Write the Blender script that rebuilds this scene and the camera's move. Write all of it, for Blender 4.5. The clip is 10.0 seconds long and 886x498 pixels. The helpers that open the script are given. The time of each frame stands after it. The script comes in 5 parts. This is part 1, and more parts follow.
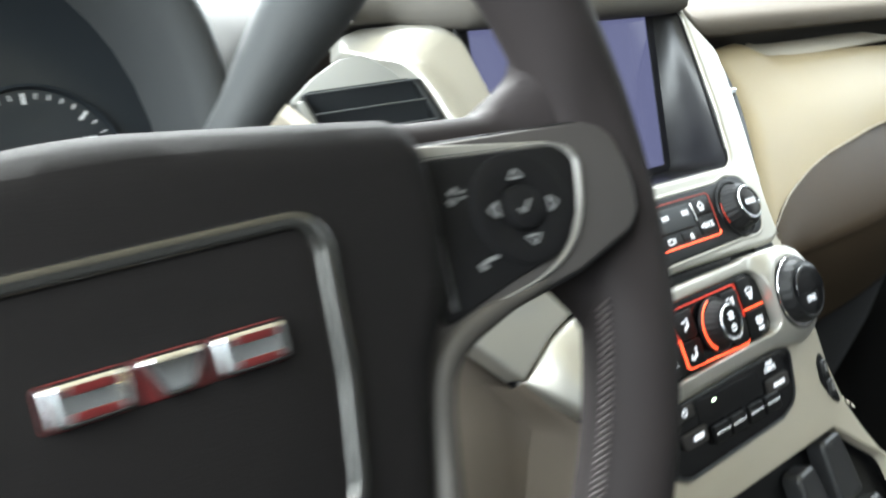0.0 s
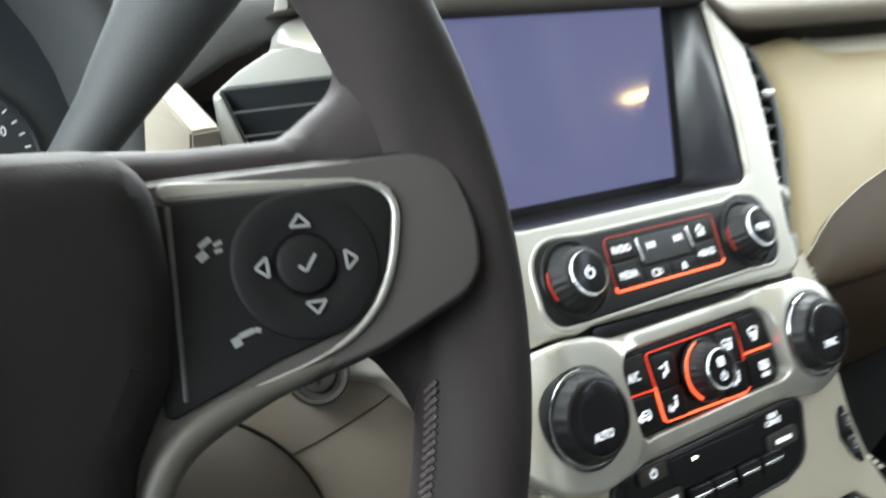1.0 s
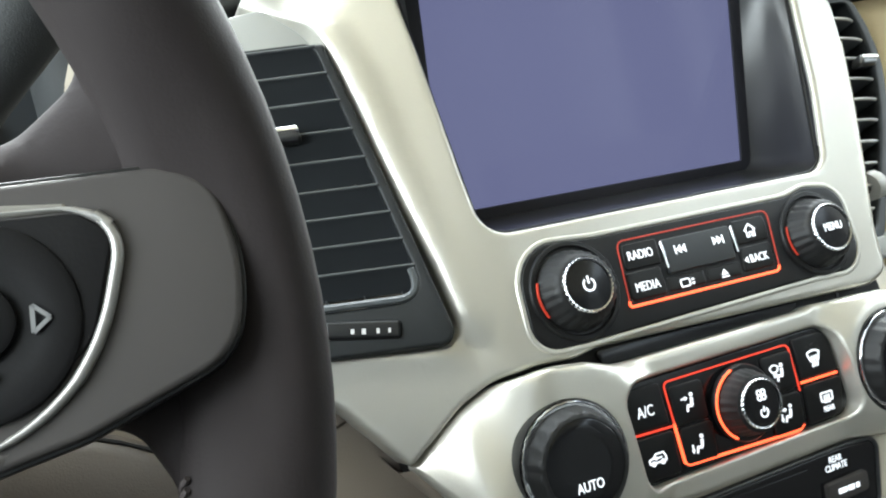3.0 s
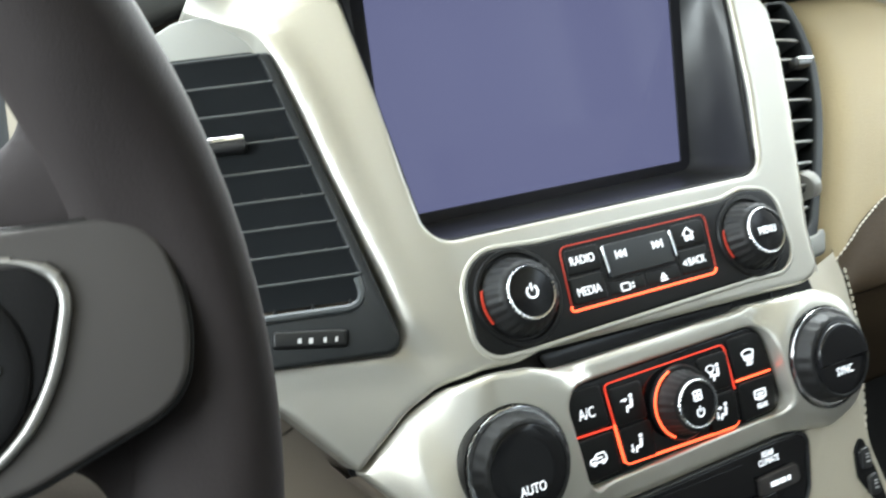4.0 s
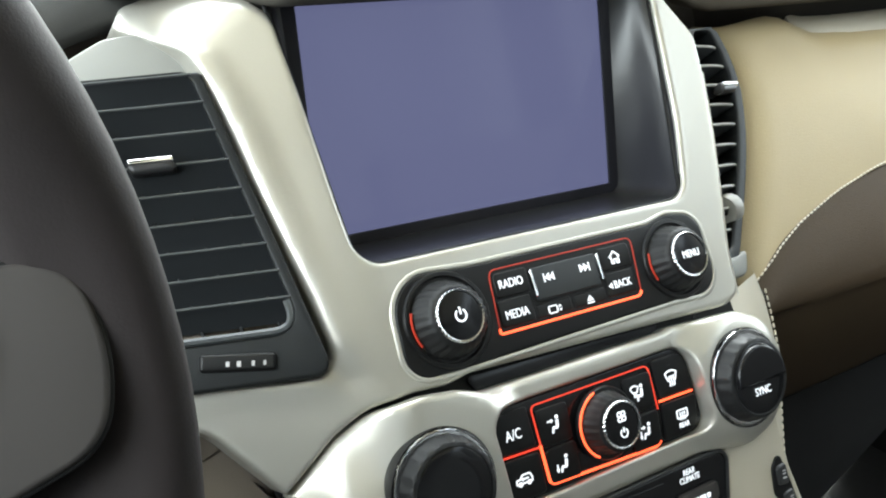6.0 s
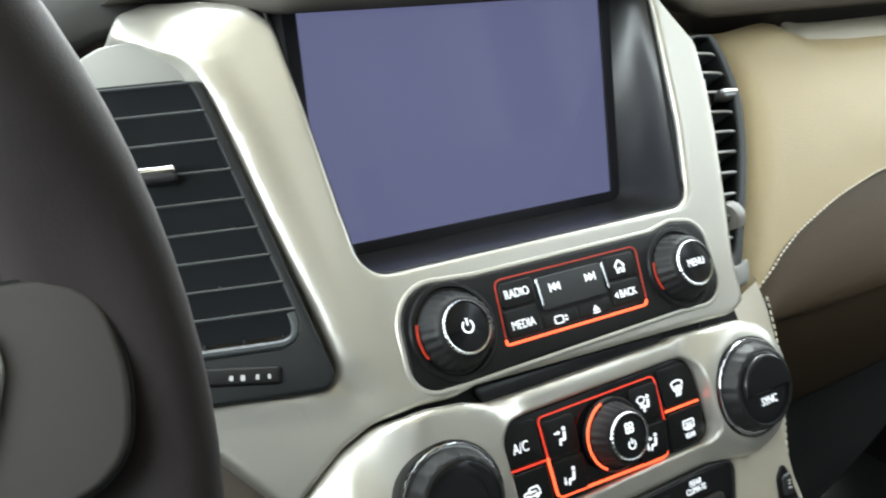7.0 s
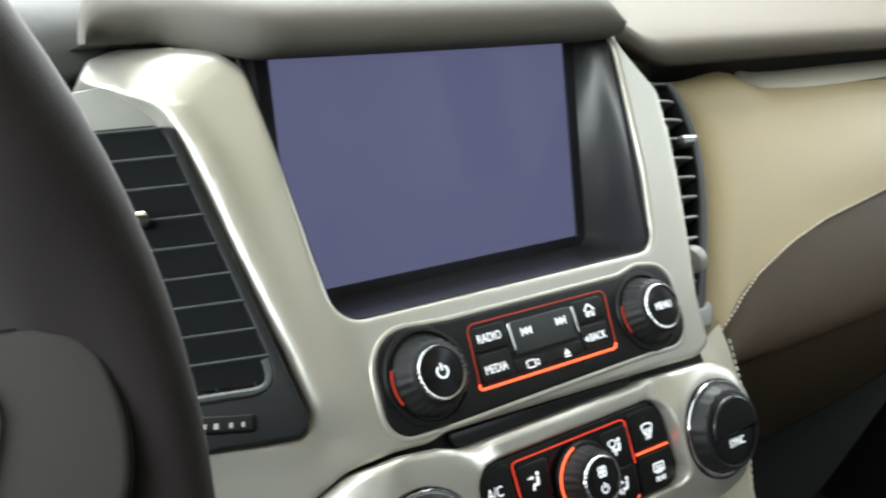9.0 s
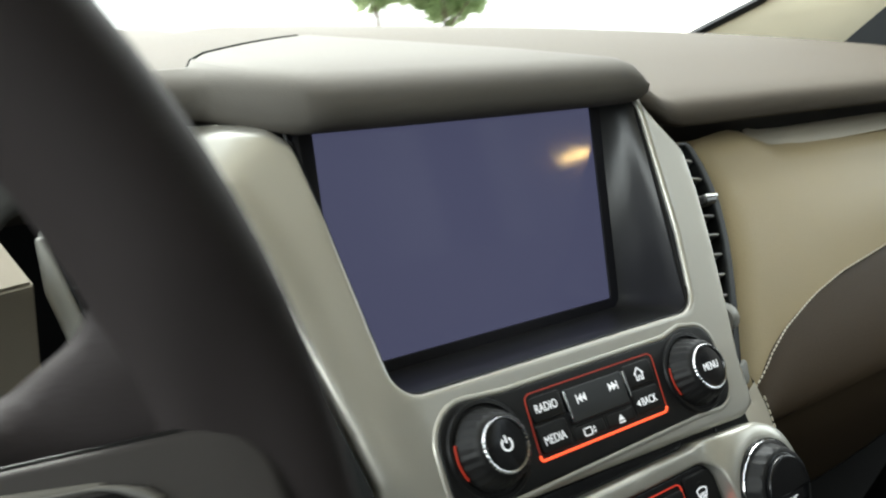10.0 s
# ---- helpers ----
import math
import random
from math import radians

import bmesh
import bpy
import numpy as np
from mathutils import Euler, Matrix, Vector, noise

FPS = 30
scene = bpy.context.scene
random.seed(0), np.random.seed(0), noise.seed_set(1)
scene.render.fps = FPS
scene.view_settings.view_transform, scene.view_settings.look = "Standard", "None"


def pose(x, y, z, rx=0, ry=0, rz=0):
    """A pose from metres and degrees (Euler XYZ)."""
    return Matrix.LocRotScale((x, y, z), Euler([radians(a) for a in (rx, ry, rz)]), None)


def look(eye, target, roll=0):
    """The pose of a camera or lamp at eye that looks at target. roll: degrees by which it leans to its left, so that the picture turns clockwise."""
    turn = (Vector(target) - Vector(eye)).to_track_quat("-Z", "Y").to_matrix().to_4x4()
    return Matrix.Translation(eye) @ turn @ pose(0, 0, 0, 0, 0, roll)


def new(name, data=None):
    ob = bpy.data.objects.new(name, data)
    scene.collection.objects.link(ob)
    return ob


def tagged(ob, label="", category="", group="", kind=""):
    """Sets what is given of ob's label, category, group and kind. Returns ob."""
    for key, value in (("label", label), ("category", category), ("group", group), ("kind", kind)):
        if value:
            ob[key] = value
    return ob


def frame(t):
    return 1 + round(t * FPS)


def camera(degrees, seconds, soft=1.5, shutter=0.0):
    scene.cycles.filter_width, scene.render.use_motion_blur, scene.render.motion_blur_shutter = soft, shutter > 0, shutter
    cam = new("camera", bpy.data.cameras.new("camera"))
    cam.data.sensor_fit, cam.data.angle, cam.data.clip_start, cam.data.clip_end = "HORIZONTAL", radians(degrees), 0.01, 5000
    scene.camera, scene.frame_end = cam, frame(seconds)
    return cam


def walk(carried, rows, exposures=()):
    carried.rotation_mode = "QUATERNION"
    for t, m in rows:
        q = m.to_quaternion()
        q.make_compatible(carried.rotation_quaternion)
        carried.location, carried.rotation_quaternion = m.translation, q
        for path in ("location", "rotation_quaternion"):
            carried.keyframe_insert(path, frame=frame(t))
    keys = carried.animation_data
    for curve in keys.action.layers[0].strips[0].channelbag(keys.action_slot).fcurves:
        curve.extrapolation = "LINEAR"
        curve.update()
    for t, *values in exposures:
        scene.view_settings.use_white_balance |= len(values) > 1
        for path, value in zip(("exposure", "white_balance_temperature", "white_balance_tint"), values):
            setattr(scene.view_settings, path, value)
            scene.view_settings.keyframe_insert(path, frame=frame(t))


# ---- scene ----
cam = camera(49.16, 10.0, soft=2.0, shutter=1.0)
ROWS = [
    (0, -0.5007, -0.3259, 1.0263, 73.04, 0.33, -42.57),
    (0.3, -0.4527, -0.3293, 1.0252, 73.49, -0.01, -40.56),
    (0.5, -0.4259, -0.3301, 1.0273, 74.01, 0.32, -39.96),
    (0.7, -0.4064, -0.3311, 1.0318, 73.72, 0.13, -38.10),
    (1, -0.3866, -0.3259, 1.0283, 71.64, -0.46, -35.69),
    (1.3, -0.3659, -0.3166, 1.0227, 70.61, 2.44, -33.77),
    (1.5, -0.3523, -0.3122, 1.0227, 70.03, 2.64, -32.23),
    (2, -0.3076, -0.3083, 1.0219, 69.85, 1.11, -30.63),
    (2.2, -0.2972, -0.3084, 1.0215, 69.73, 0.79, -29.41),
    (3.3, -0.2743, -0.3009, 1.0222, 68.93, 1.62, -26.20),
    (3.5, -0.2760, -0.2994, 1.0257, 67.90, 1.15, -27.42),
    (4, -0.2748, -0.3048, 1.0379, 67.56, 0.54, -29.37),
    (4.5, -0.2741, -0.3055, 1.0528, 66.76, 0.03, -30.00),
    (5, -0.2714, -0.2999, 1.0588, 67.03, 0.32, -29.87),
    (5.5, -0.2743, -0.3021, 1.0520, 67.31, -1.24, -31.85),
    (5.7, -0.2712, -0.3065, 1.0488, 67.47, -1.40, -32.10),
    (6.8, -0.2768, -0.2974, 1.0467, 68.08, -1.64, -34.03),
    (7, -0.2767, -0.2951, 1.0463, 68.11, -1.59, -33.62),
    (7.5, -0.2796, -0.2944, 1.0472, 68.11, -1.72, -32.57),
    (8, -0.2857, -0.2892, 1.0495, 68.12, -2.26, -32.79),
    (8.5, -0.2860, -0.2900, 1.0488, 68.93, -2.03, -33.11),
    (8.7, -0.2857, -0.2898, 1.0477, 70.37, -2.38, -34.37),
    (9, -0.2854, -0.2898, 1.0464, 70.84, -2.39, -36.51),
    (9.3, -0.2833, -0.2804, 1.0440, 71.51, -2.46, -37.59),
    (9.5, -0.2813, -0.2741, 1.0422, 73.13, -1.14, -37.33),
    (9.8, -0.2962, -0.2701, 1.0492, 73.93, -0.90, -37.63),
    (10, -0.3114, -0.2618, 1.0467, 74.61, -0.94, -39.11),
]
EXPOSURES = [(0, 3.95, 6000, 1), (2.2, 3.9, 6000, 1), (3.3, 3.9, 6000, 0), (5, 3.8, 6050, 0), (7, 3.7, 6050, 0.5), (8.5, 3.6, 6100, 0.5), (9.5, 3.05, 6200, 0.5), (10, 2.75, 6250, 0)]
walk(cam, [(t, pose(x, y, z, rx, ry, rz)) for t, x, y, z, rx, ry, rz in ROWS], EXPOSURES)

# ---- daylight: bright hazy sky, a soft low sun ahead of the car ----
world = bpy.data.worlds.new("sky")
scene.world = world
world.use_nodes = True
wn = world.node_tree.nodes
wl = world.node_tree.links
sky = wn.new("ShaderNodeTexSky")
sky.sky_type = "NISHITA"
sky.sun_disc = False
sky.sun_elevation, sky.sun_rotation = radians(40), radians(18)
sky.dust_density, sky.air_density = 4.0, 1.0
soften = wn.new("ShaderNodeHueSaturation")
soften.inputs["Saturation"].default_value = 0.22
wl.new(sky.outputs[0], soften.inputs["Color"])
wl.new(soften.outputs[0], wn["Background"].inputs["Color"])
wn["Background"].inputs["Strength"].default_value = 0.15

sun = new("sun", bpy.data.lights.new("sun", "SUN"))
sun.data.energy, sun.data.angle, sun.data.color = 0.35, radians(30), (1.0, 0.96, 0.9)
sun.matrix_world = look((0.85, 2.6, 2.3), (0, 0, 0))

# sky light through the driver's window
pane = new("side_window_light", bpy.data.lights.new("side_window_light", "AREA"))
pane.data.shape, pane.data.size, pane.data.size_y = "RECTANGLE", 0.70, 0.46
pane.data.energy, pane.data.color = 1.35, (1.0, 0.98, 0.96)
pane.matrix_world = look((-0.88, -0.10, 1.26), (0.0, 0.0, 0.85))

# weak fill lamp added at the passenger's window, beyond the sky's own light
far_fill = new("passenger_side_fill", bpy.data.lights.new("passenger_side_fill", "AREA"))
far_fill.data.shape, far_fill.data.size, far_fill.data.size_y = "RECTANGLE", 0.42, 0.40
far_fill.data.energy, far_fill.data.color = 0.06, (1.0, 0.97, 0.92)
far_fill.matrix_world = look((0.88, -0.22, 1.22), (0.25, 0.08, 0.90))

# ---- materials ----


def material(name, colour, rough=0.5, metal=0.0, grain=0.0, grain_size=400.0, mottle=0.08, mottle_size=9.0,
             coat=0.0, spec=0.5, glow=None, glow_strength=0.0, bump_distance=0.0004, sheen=0.0):
    m = bpy.data.materials.new(name)
    m.use_nodes = True
    nodes, links = m.node_tree.nodes, m.node_tree.links
    bsdf = nodes["Principled BSDF"]
    bsdf.inputs["Roughness"].default_value = rough
    bsdf.inputs["Metallic"].default_value = metal
    bsdf.inputs["Coat Weight"].default_value = coat
    bsdf.inputs["Specular IOR Level"].default_value = spec
    bsdf.inputs["Coat Roughness"].default_value = 0.08
    bsdf.inputs["Sheen Weight"].default_value = sheen
    place = nodes.new("ShaderNodeTexCoord")
    big = nodes.new("ShaderNodeTexNoise")
    big.inputs["Scale"].default_value, big.inputs["Detail"].default_value = mottle_size, 5.0
    links.new(place.outputs["Object"], big.inputs["Vector"])
    ramp = nodes.new("ShaderNodeMapRange")
    ramp.inputs["To Min"].default_value, ramp.inputs["To Max"].default_value = 1 - mottle, 1 + mottle
    links.new(big.outputs["Fac"], ramp.inputs["Value"])
    mix = nodes.new("ShaderNodeVectorMath")
    mix.operation = "SCALE"
    mix.inputs[0].default_value = colour
    links.new(ramp.outputs[0], mix.inputs["Scale"])
    links.new(mix.outputs[0], bsdf.inputs["Base Color"])
    fine = nodes.new("ShaderNodeTexNoise")
    fine.inputs["Scale"].default_value, fine.inputs["Detail"].default_value = grain_size, 3.0
    links.new(place.outputs["Object"], fine.inputs["Vector"])
    wear = nodes.new("ShaderNodeMapRange")
    wear.inputs["To Min"].default_value = max(rough - 0.06, 0.02)
    wear.inputs["To Max"].default_value = min(rough + 0.06, 1.0)
    links.new(big.outputs["Fac"], wear.inputs["Value"])
    links.new(wear.outputs[0], bsdf.inputs["Roughness"])
    if grain:
        relief = nodes.new("ShaderNodeBump")
        relief.inputs["Strength"].default_value = grain
        relief.inputs["Distance"].default_value = bump_distance
        links.new(fine.outputs["Fac"], relief.inputs["Height"])
        links.new(relief.outputs[0], bsdf.inputs["Normal"])
    if glow:
        bsdf.inputs["Emission Color"].default_value = (*glow, 1)
        bsdf.inputs["Emission Strength"].default_value = glow_strength
    return m


SILVER = material("satin_silver_paint", (0.51, 0.495, 0.445), 0.32, 0.6, 0.08, 900, 0.03)
SILVER_BRIGHT = material("bright_satin_metal", (0.72, 0.72, 0.70), 0.25, 0.85, 0.05, 900, 0.03)
CHROME = material("chrome", (0.85, 0.85, 0.86), 0.08, 1.0)
SPOKE_RIM = material("champagne_satin_rim", (0.23, 0.222, 0.21), 0.36, 0.6, 0.05, 900, 0.05)
TRIM = material("smoked_chrome", (0.115, 0.112, 0.105), 0.26, 0.9, 0.05, 700, 0.05)
# chrome with the dark cabin's reflection put in as a darker colour
RING = material("dimmed_chrome", (0.58, 0.58, 0.59), 0.13, 1.0)
NICKEL = material("dark_satin_nickel", (0.043, 0.039, 0.037), 0.66, 0.12, 0.05, 900, 0.04, spec=0.25)
BLACK = material("black_plastic", (0.007, 0.007, 0.0073), 0.4, 0.0, 0.12, 1200, 0.1, spec=0.25)
GLOSS = material("piano_black", (0.007, 0.007, 0.008), 0.18, 0.0, 0.02, 300, 0.05)
GLOSS.node_tree.nodes["Principled BSDF"].inputs["Specular IOR Level"].default_value = 0.3
RUBBER = material("black_rubber", (0.011, 0.011, 0.0115), 0.5, 0.0, 0.25, 1500, 0.1, spec=0.3)
SEAM = material("dark_seam_rubber", (0.012, 0.012, 0.012), 0.95, 0.0, 0.1, 1500, 0.1, spec=0.0)
# the spoke plate's reflected sheen, put into a paler colour
PLATE_SHEEN = material("champagne_plate_sheen", (0.15, 0.142, 0.125), 0.68, 0.1, 0.05, 900, 0.05, spec=0.25)
EDGE = material("dull_nickel_edge", (0.052, 0.047, 0.041), 0.55, 0.35, 0.05, 900, 0.05)
LINER = material("dark_grey_liner", (0.027, 0.027, 0.028), 0.34, 0.0, 0.03, 1500, 0.03)
BLANK = material("satin_grey_plastic", (0.24, 0.24, 0.225), 0.5, 0.15, 0.08, 900, 0.04, spec=0.3)
VENT_BLACK = material("vent_charcoal_plastic", (0.011, 0.0125, 0.0135), 0.5, 0.0, 0.15, 1500, 0.1, spec=0.25)
# grey of the thumbwheel; also colours in the light on the slats' front edges
SLAT_PALE = material("grey_plastic_and_lit_edge", (0.36, 0.355, 0.335), 0.4, 0.0, 0.1, 1500, 0.1)
SLAT_DARK = material("vent_slat_charcoal", (0.03, 0.033, 0.036), 0.45, 0.0, 0.1, 1500, 0.1, spec=0.35)
SLAT = material("vent_slat_plastic", (0.055, 0.06, 0.063), 0.35, 0.0, 0.1, 1500, 0.1)
LEATHER_WHEEL = material("dark_wheel_leather", (0.0205, 0.0173, 0.0172), 0.74, 0.0, 0.3, 1400, 0.15, 14, bump_distance=0.0003, spec=0.1)
STITCH = material("brown_thread", (0.04, 0.032, 0.031), 0.7, 0.0, 0.3, 2500)
AIRBAG = material("dark_grained_vinyl", (0.0095, 0.0085, 0.0083), 0.78, 0.0, 0.6, 1800, 0.12, 12, bump_distance=0.0003, spec=0.07)
PAD_TOP = material("taupe_dash_vinyl", (0.080, 0.069, 0.056), 0.8, 0.0, 0.6, 1600, 0.08, 7, bump_distance=0.0003, spec=0.05)
HOOD = material("grey_hood_vinyl", (0.108, 0.100, 0.089), 0.8, 0.0, 0.6, 1600, 0.08, 7, bump_distance=0.0003, spec=0.05)
RIDGE = material("dark_grey_shoulder_vinyl", (0.055, 0.055, 0.053), 0.75, 0.0, 0.6, 1600, 0.1, 7, bump_distance=0.0003, spec=0.1)
COWL = material("charcoal_cowl_vinyl", (0.035, 0.037, 0.038), 0.62, 0.0, 0.6, 1600, 0.1, 7, bump_distance=0.0003, spec=0.3)
CREAM = material("cream_leather", (0.435, 0.352, 0.205), 0.48, 0.0, 0.5, 900, 0.06, 8, bump_distance=0.0004)
BROWN = material("cocoa_leather", (0.054, 0.037, 0.021), 0.6, 0.0, 0.5, 900, 0.12, 8, bump_distance=0.0004, spec=0.18)
BEIGE = material("beige_plastic", (0.46, 0.42, 0.335), 0.5, 0.0, 0.35, 1300, 0.05, 8)
TAN = material("tan_plastic", (0.245, 0.206, 0.166), 0.55, 0.0, 0.35, 1300, 0.06, 8)
COLUMN = material("taupe_plastic", (0.075, 0.062, 0.052), 0.5, 0.0, 0.35, 1300, 0.06, 8)
THREAD = material("pale_thread", (0.75, 0.70, 0.58), 0.7, 0.0, 0.3, 2500)
LEGEND = material("backlit_white_legend", (0.8, 0.8, 0.8), 0.5, glow=(0.95, 0.93, 1.0), glow_strength=0.08)
SWITCH = material("matt_black_switch", (0.0055, 0.0053, 0.0056), 0.55, 0.0, 0.12, 1200, 0.1, spec=0.10)
SWITCH_PRINT = material("grey_print", (0.12, 0.12, 0.12), 0.6)
PRINT = material("white_print", (0.5, 0.5, 0.5), 0.5)
GLOW = material("red_light_strip", (0.6, 0.06, 0.02), 0.4, glow=(1.0, 0.05, 0.03), glow_strength=0.065)
GLOW_DIM = material("dim_red_light_strip", (0.35, 0.04, 0.02), 0.4, glow=(1.0, 0.05, 0.03), glow_strength=0.016)
GLOW_HOT = material("orange_light_strip", (0.7, 0.12, 0.03), 0.4, glow=(1.0, 0.085, 0.03), glow_strength=0.24)
SCREEN = material("lit_blank_display", (0.012, 0.012, 0.02), 0.06, 0.0, 0.0, mottle=0.02, glow=(0.112, 0.110, 0.200), glow_strength=0.09)
SCREEN.node_tree.nodes["Principled BSDF"].inputs["Specular IOR Level"].default_value = 0.28
SCREEN_EDGE = material("display_border", (0.018, 0.018, 0.023), 0.55, spec=0.2)
RED = material("red_enamel", (0.075, 0.008, 0.008), 0.3)
HEADLINER = material("headliner_cloth", (0.70, 0.635, 0.47), 0.9, 0.0, 0.5, 900)
CARPET = material("dark_carpet", (0.014, 0.013, 0.012), 0.95, 0.0, 0.8, 600)
ASPHALT = material("asphalt", (0.25, 0.25, 0.24), 0.9, 0.0, 0.8, 60, 0.2, 1.5)
BARK = material("bark", (0.12, 0.08, 0.05), 0.9, 0.0, 0.8, 40)
LEAF = material("leaf", (0.15, 0.23, 0.065), 0.6, mottle=0.5, mottle_size=3)
leaf_nodes, leaf_links = LEAF.node_tree.nodes, LEAF.node_tree.links
leaf_glow = leaf_nodes.new("ShaderNodeBsdfTranslucent")
leaf_glow.inputs["Color"].default_value = (0.44, 0.49, 0.29, 1)
leaf_mix = leaf_nodes.new("ShaderNodeMixShader")
leaf_mix.inputs[0].default_value = 0.6
leaf_links.new(leaf_nodes["Principled BSDF"].outputs[0], leaf_mix.inputs[1])
leaf_links.new(leaf_glow.outputs[0], leaf_mix.inputs[2])
leaf_links.new(leaf_mix.outputs[0], leaf_nodes["Material Output"].inputs["Surface"])
DIAL = material("dial_face", (0.01, 0.012, 0.014), 0.3)

# ---- mesh tools ----
PLACE = {}


def thing(name, at, label, category, group="", kind=""):
    """An Empty at the base of a thing; its parts are built in world metres."""
    ob = new(name)
    ob.empty_display_size = 0.02
    ob.location = at
    PLACE[ob] = Vector(at)
    return tagged(ob, label, category, group, kind)


def finish(bm, name, mat, sharp=40):
    bmesh.ops.remove_doubles(bm, verts=bm.verts, dist=1e-6)
    bmesh.ops.recalc_face_normals(bm, faces=bm.faces)
    me = bpy.data.meshes.new(name)
    bm.to_mesh(me)
    bm.free()
    me.materials.append(mat)
    me.shade_smooth()
    me.set_sharp_from_angle(angle=radians(sharp))
    return me


def part(name, bm, mat, parent, label="", sharp=40):
    """One mesh object under a thing or a part; bm is in world metres."""
    at = PLACE[parent]
    bmesh.ops.translate(bm, verts=bm.verts, vec=-at)
    ob = new(name, finish(bm, name, mat, sharp))
    ob.parent = parent
    PLACE[ob] = at
    return tagged(ob, label)


def solo(name, bm, mat, at, label, category, kind="", sharp=40):
    """A thing that is one mesh."""
    bmesh.ops.translate(bm, verts=bm.verts, vec=-Vector(at))
    ob = new(name, finish(bm, name, mat, sharp))
    ob.location = at
    PLACE[ob] = Vector(at)
    return tagged(ob, label, category, "", kind)


def loft(loops, closed=True, cap_start=False, cap_end=False, bm=None, ring=False):
    """Skin through loops of points; closed: each loop closes; ring: the last joins the first."""
    bm = bm or bmesh.new()
    rows = [[bm.verts.new(p) for p in loop] for loop in loops]
    n = len(rows[0])
    pairs = list(zip(rows, rows[1:])) + ([(rows[-1], rows[0])] if ring else [])
    for a, b in pairs:
        for i in range(n if closed else n - 1):
            j = (i + 1) % n
            bm.faces.new((a[i], a[j], b[j], b[i]))
    if cap_start:
        bm.faces.new(rows[0][::-1])
    if cap_end:
        bm.faces.new(rows[-1])
    return bm


def rpoly(points, seg=7):
    """Corners (x, y, radius) to a counter-clockwise outline with rounded corners."""
    area = sum(a[0] * b[1] - b[0] * a[1] for a, b in zip(points, points[1:] + points[:1]))
    if area < 0:
        points = points[::-1]
    out = []
    for i, (x, y, r) in enumerate(points):
        p = Vector((x, y))
        a = Vector(points[i - 1][:2]) - p
        b = Vector(points[(i + 1) % len(points)][:2]) - p
        la, lb = a.length, b.length
        a, b = a / la, b / lb
        half = max(min(a.angle(b) / 2, 1.5705), 0.02)
        cut = min(r / math.tan(half), la * 0.48, lb * 0.48)
        if cut < 1e-4 or half > 1.565:
            out.append((x, y))
            continue
        rr = cut * math.tan(half)
        c = p + (a + b).normalized() * (rr / math.sin(half))
        s, e = p + a * cut - c, p + b * cut - c
        turn = s.angle_signed(e) * -1
        for k in range(seg + 1):
            t = turn * k / seg
            out.append((c.x + s.x * math.cos(t) - s.y * math.sin(t), c.y + s.x * math.sin(t) + s.y * math.cos(t)))
    return out


def inset(loop, d):
    """A counter-clockwise outline moved inwards by d."""
    out, n = [], len(loop)
    for i in range(n):
        p, q, r = Vector(loop[i - 1]), Vector(loop[i]), Vector(loop[(i + 1) % n])
        a, b = q - p, r - q
        if a.length < 1e-7 or b.length < 1e-7:
            a = b = r - p
        na, nb = Vector((-a.y, a.x)).normalized(), Vector((-b.y, b.x)).normalized()
        m = na + nb
        m = m / max(m.length_squared / 2, 0.35)
        out.append(tuple(q + m * d))
    return out


def solid(outer, holes=(), top=0.0, depth=3.0, bevel=0.8, to=None, cuts_u=(), cuts_v=(), hole_bevel=None, lift=None):
    """A plate with rounded rims, in millimetres (u, v, w), laid into the world by to(u, v, w)."""
    bm = bmesh.new()
    fill = []
    jobs = [(outer, bevel, 1)] + [(h, bevel if hole_bevel is None else hole_bevel, -1) for h in holes]
    for loop, b, side in jobs:
        rows = []
        for k in range(5):
            a = math.pi / 2 * k / 4
            ring = inset(loop, side * b * (1 - math.sin(a)))
            rows.append([(x, y, top - b * (1 - math.cos(a))) for x, y in ring])
        rows.append([(x, y, top - depth) for x, y in loop])
        made = [[bm.verts.new(p) for p in row] for row in rows]
        n = len(loop)
        for a, b2 in zip(made, made[1:]):
            for i in range(n):
                j = (i + 1) % n
                bm.faces.new((a[i], a[j], b2[j], b2[i]))
        for i in range(n):
            fill.append(bm.edges.get((made[0][i], made[0][(i + 1) % n])))
    bmesh.ops.triangle_fill(bm, use_beauty=True, use_dissolve=False, edges=fill)
    for value, axis in [(c, 0) for c in cuts_u] + [(c, 1) for c in cuts_v]:
        no = (1, 0, 0) if axis == 0 else (0, 1, 0)
        co = (value, 0, 0) if axis == 0 else (0, value, 0)
        bmesh.ops.bisect_plane(bm, geom=bm.verts[:] + bm.edges[:] + bm.faces[:], plane_co=co, plane_no=no)
    for v in bm.verts:
        x, y, z = v.co
        if lift:
            z += lift(x, y)
        v.co = to(x, y, z) if to else (x / 1000, y / 1000, z / 1000)
    return bm


def lathe(profile, m, n=48, ribs=0, rib_depth=0.0, rib_rows=()):
    """A turned body: profile of (radius, height) in millimetres round the z axis of m; ribs on the named rows."""
    loops = []
    for k, (r, h) in enumerate(profile):
        row = []
        for i in range(n):
            a = 2 * math.pi * i / n
            rr = r - (rib_depth if k in rib_rows and ribs and (i * ribs * 2 // n) % 2 else 0)
            row.append(m @ Vector((rr * math.cos(a) / 1000, rr * math.sin(a) / 1000, h / 1000)))
        loops.append(row)
    return loft(loops, True, False, True)


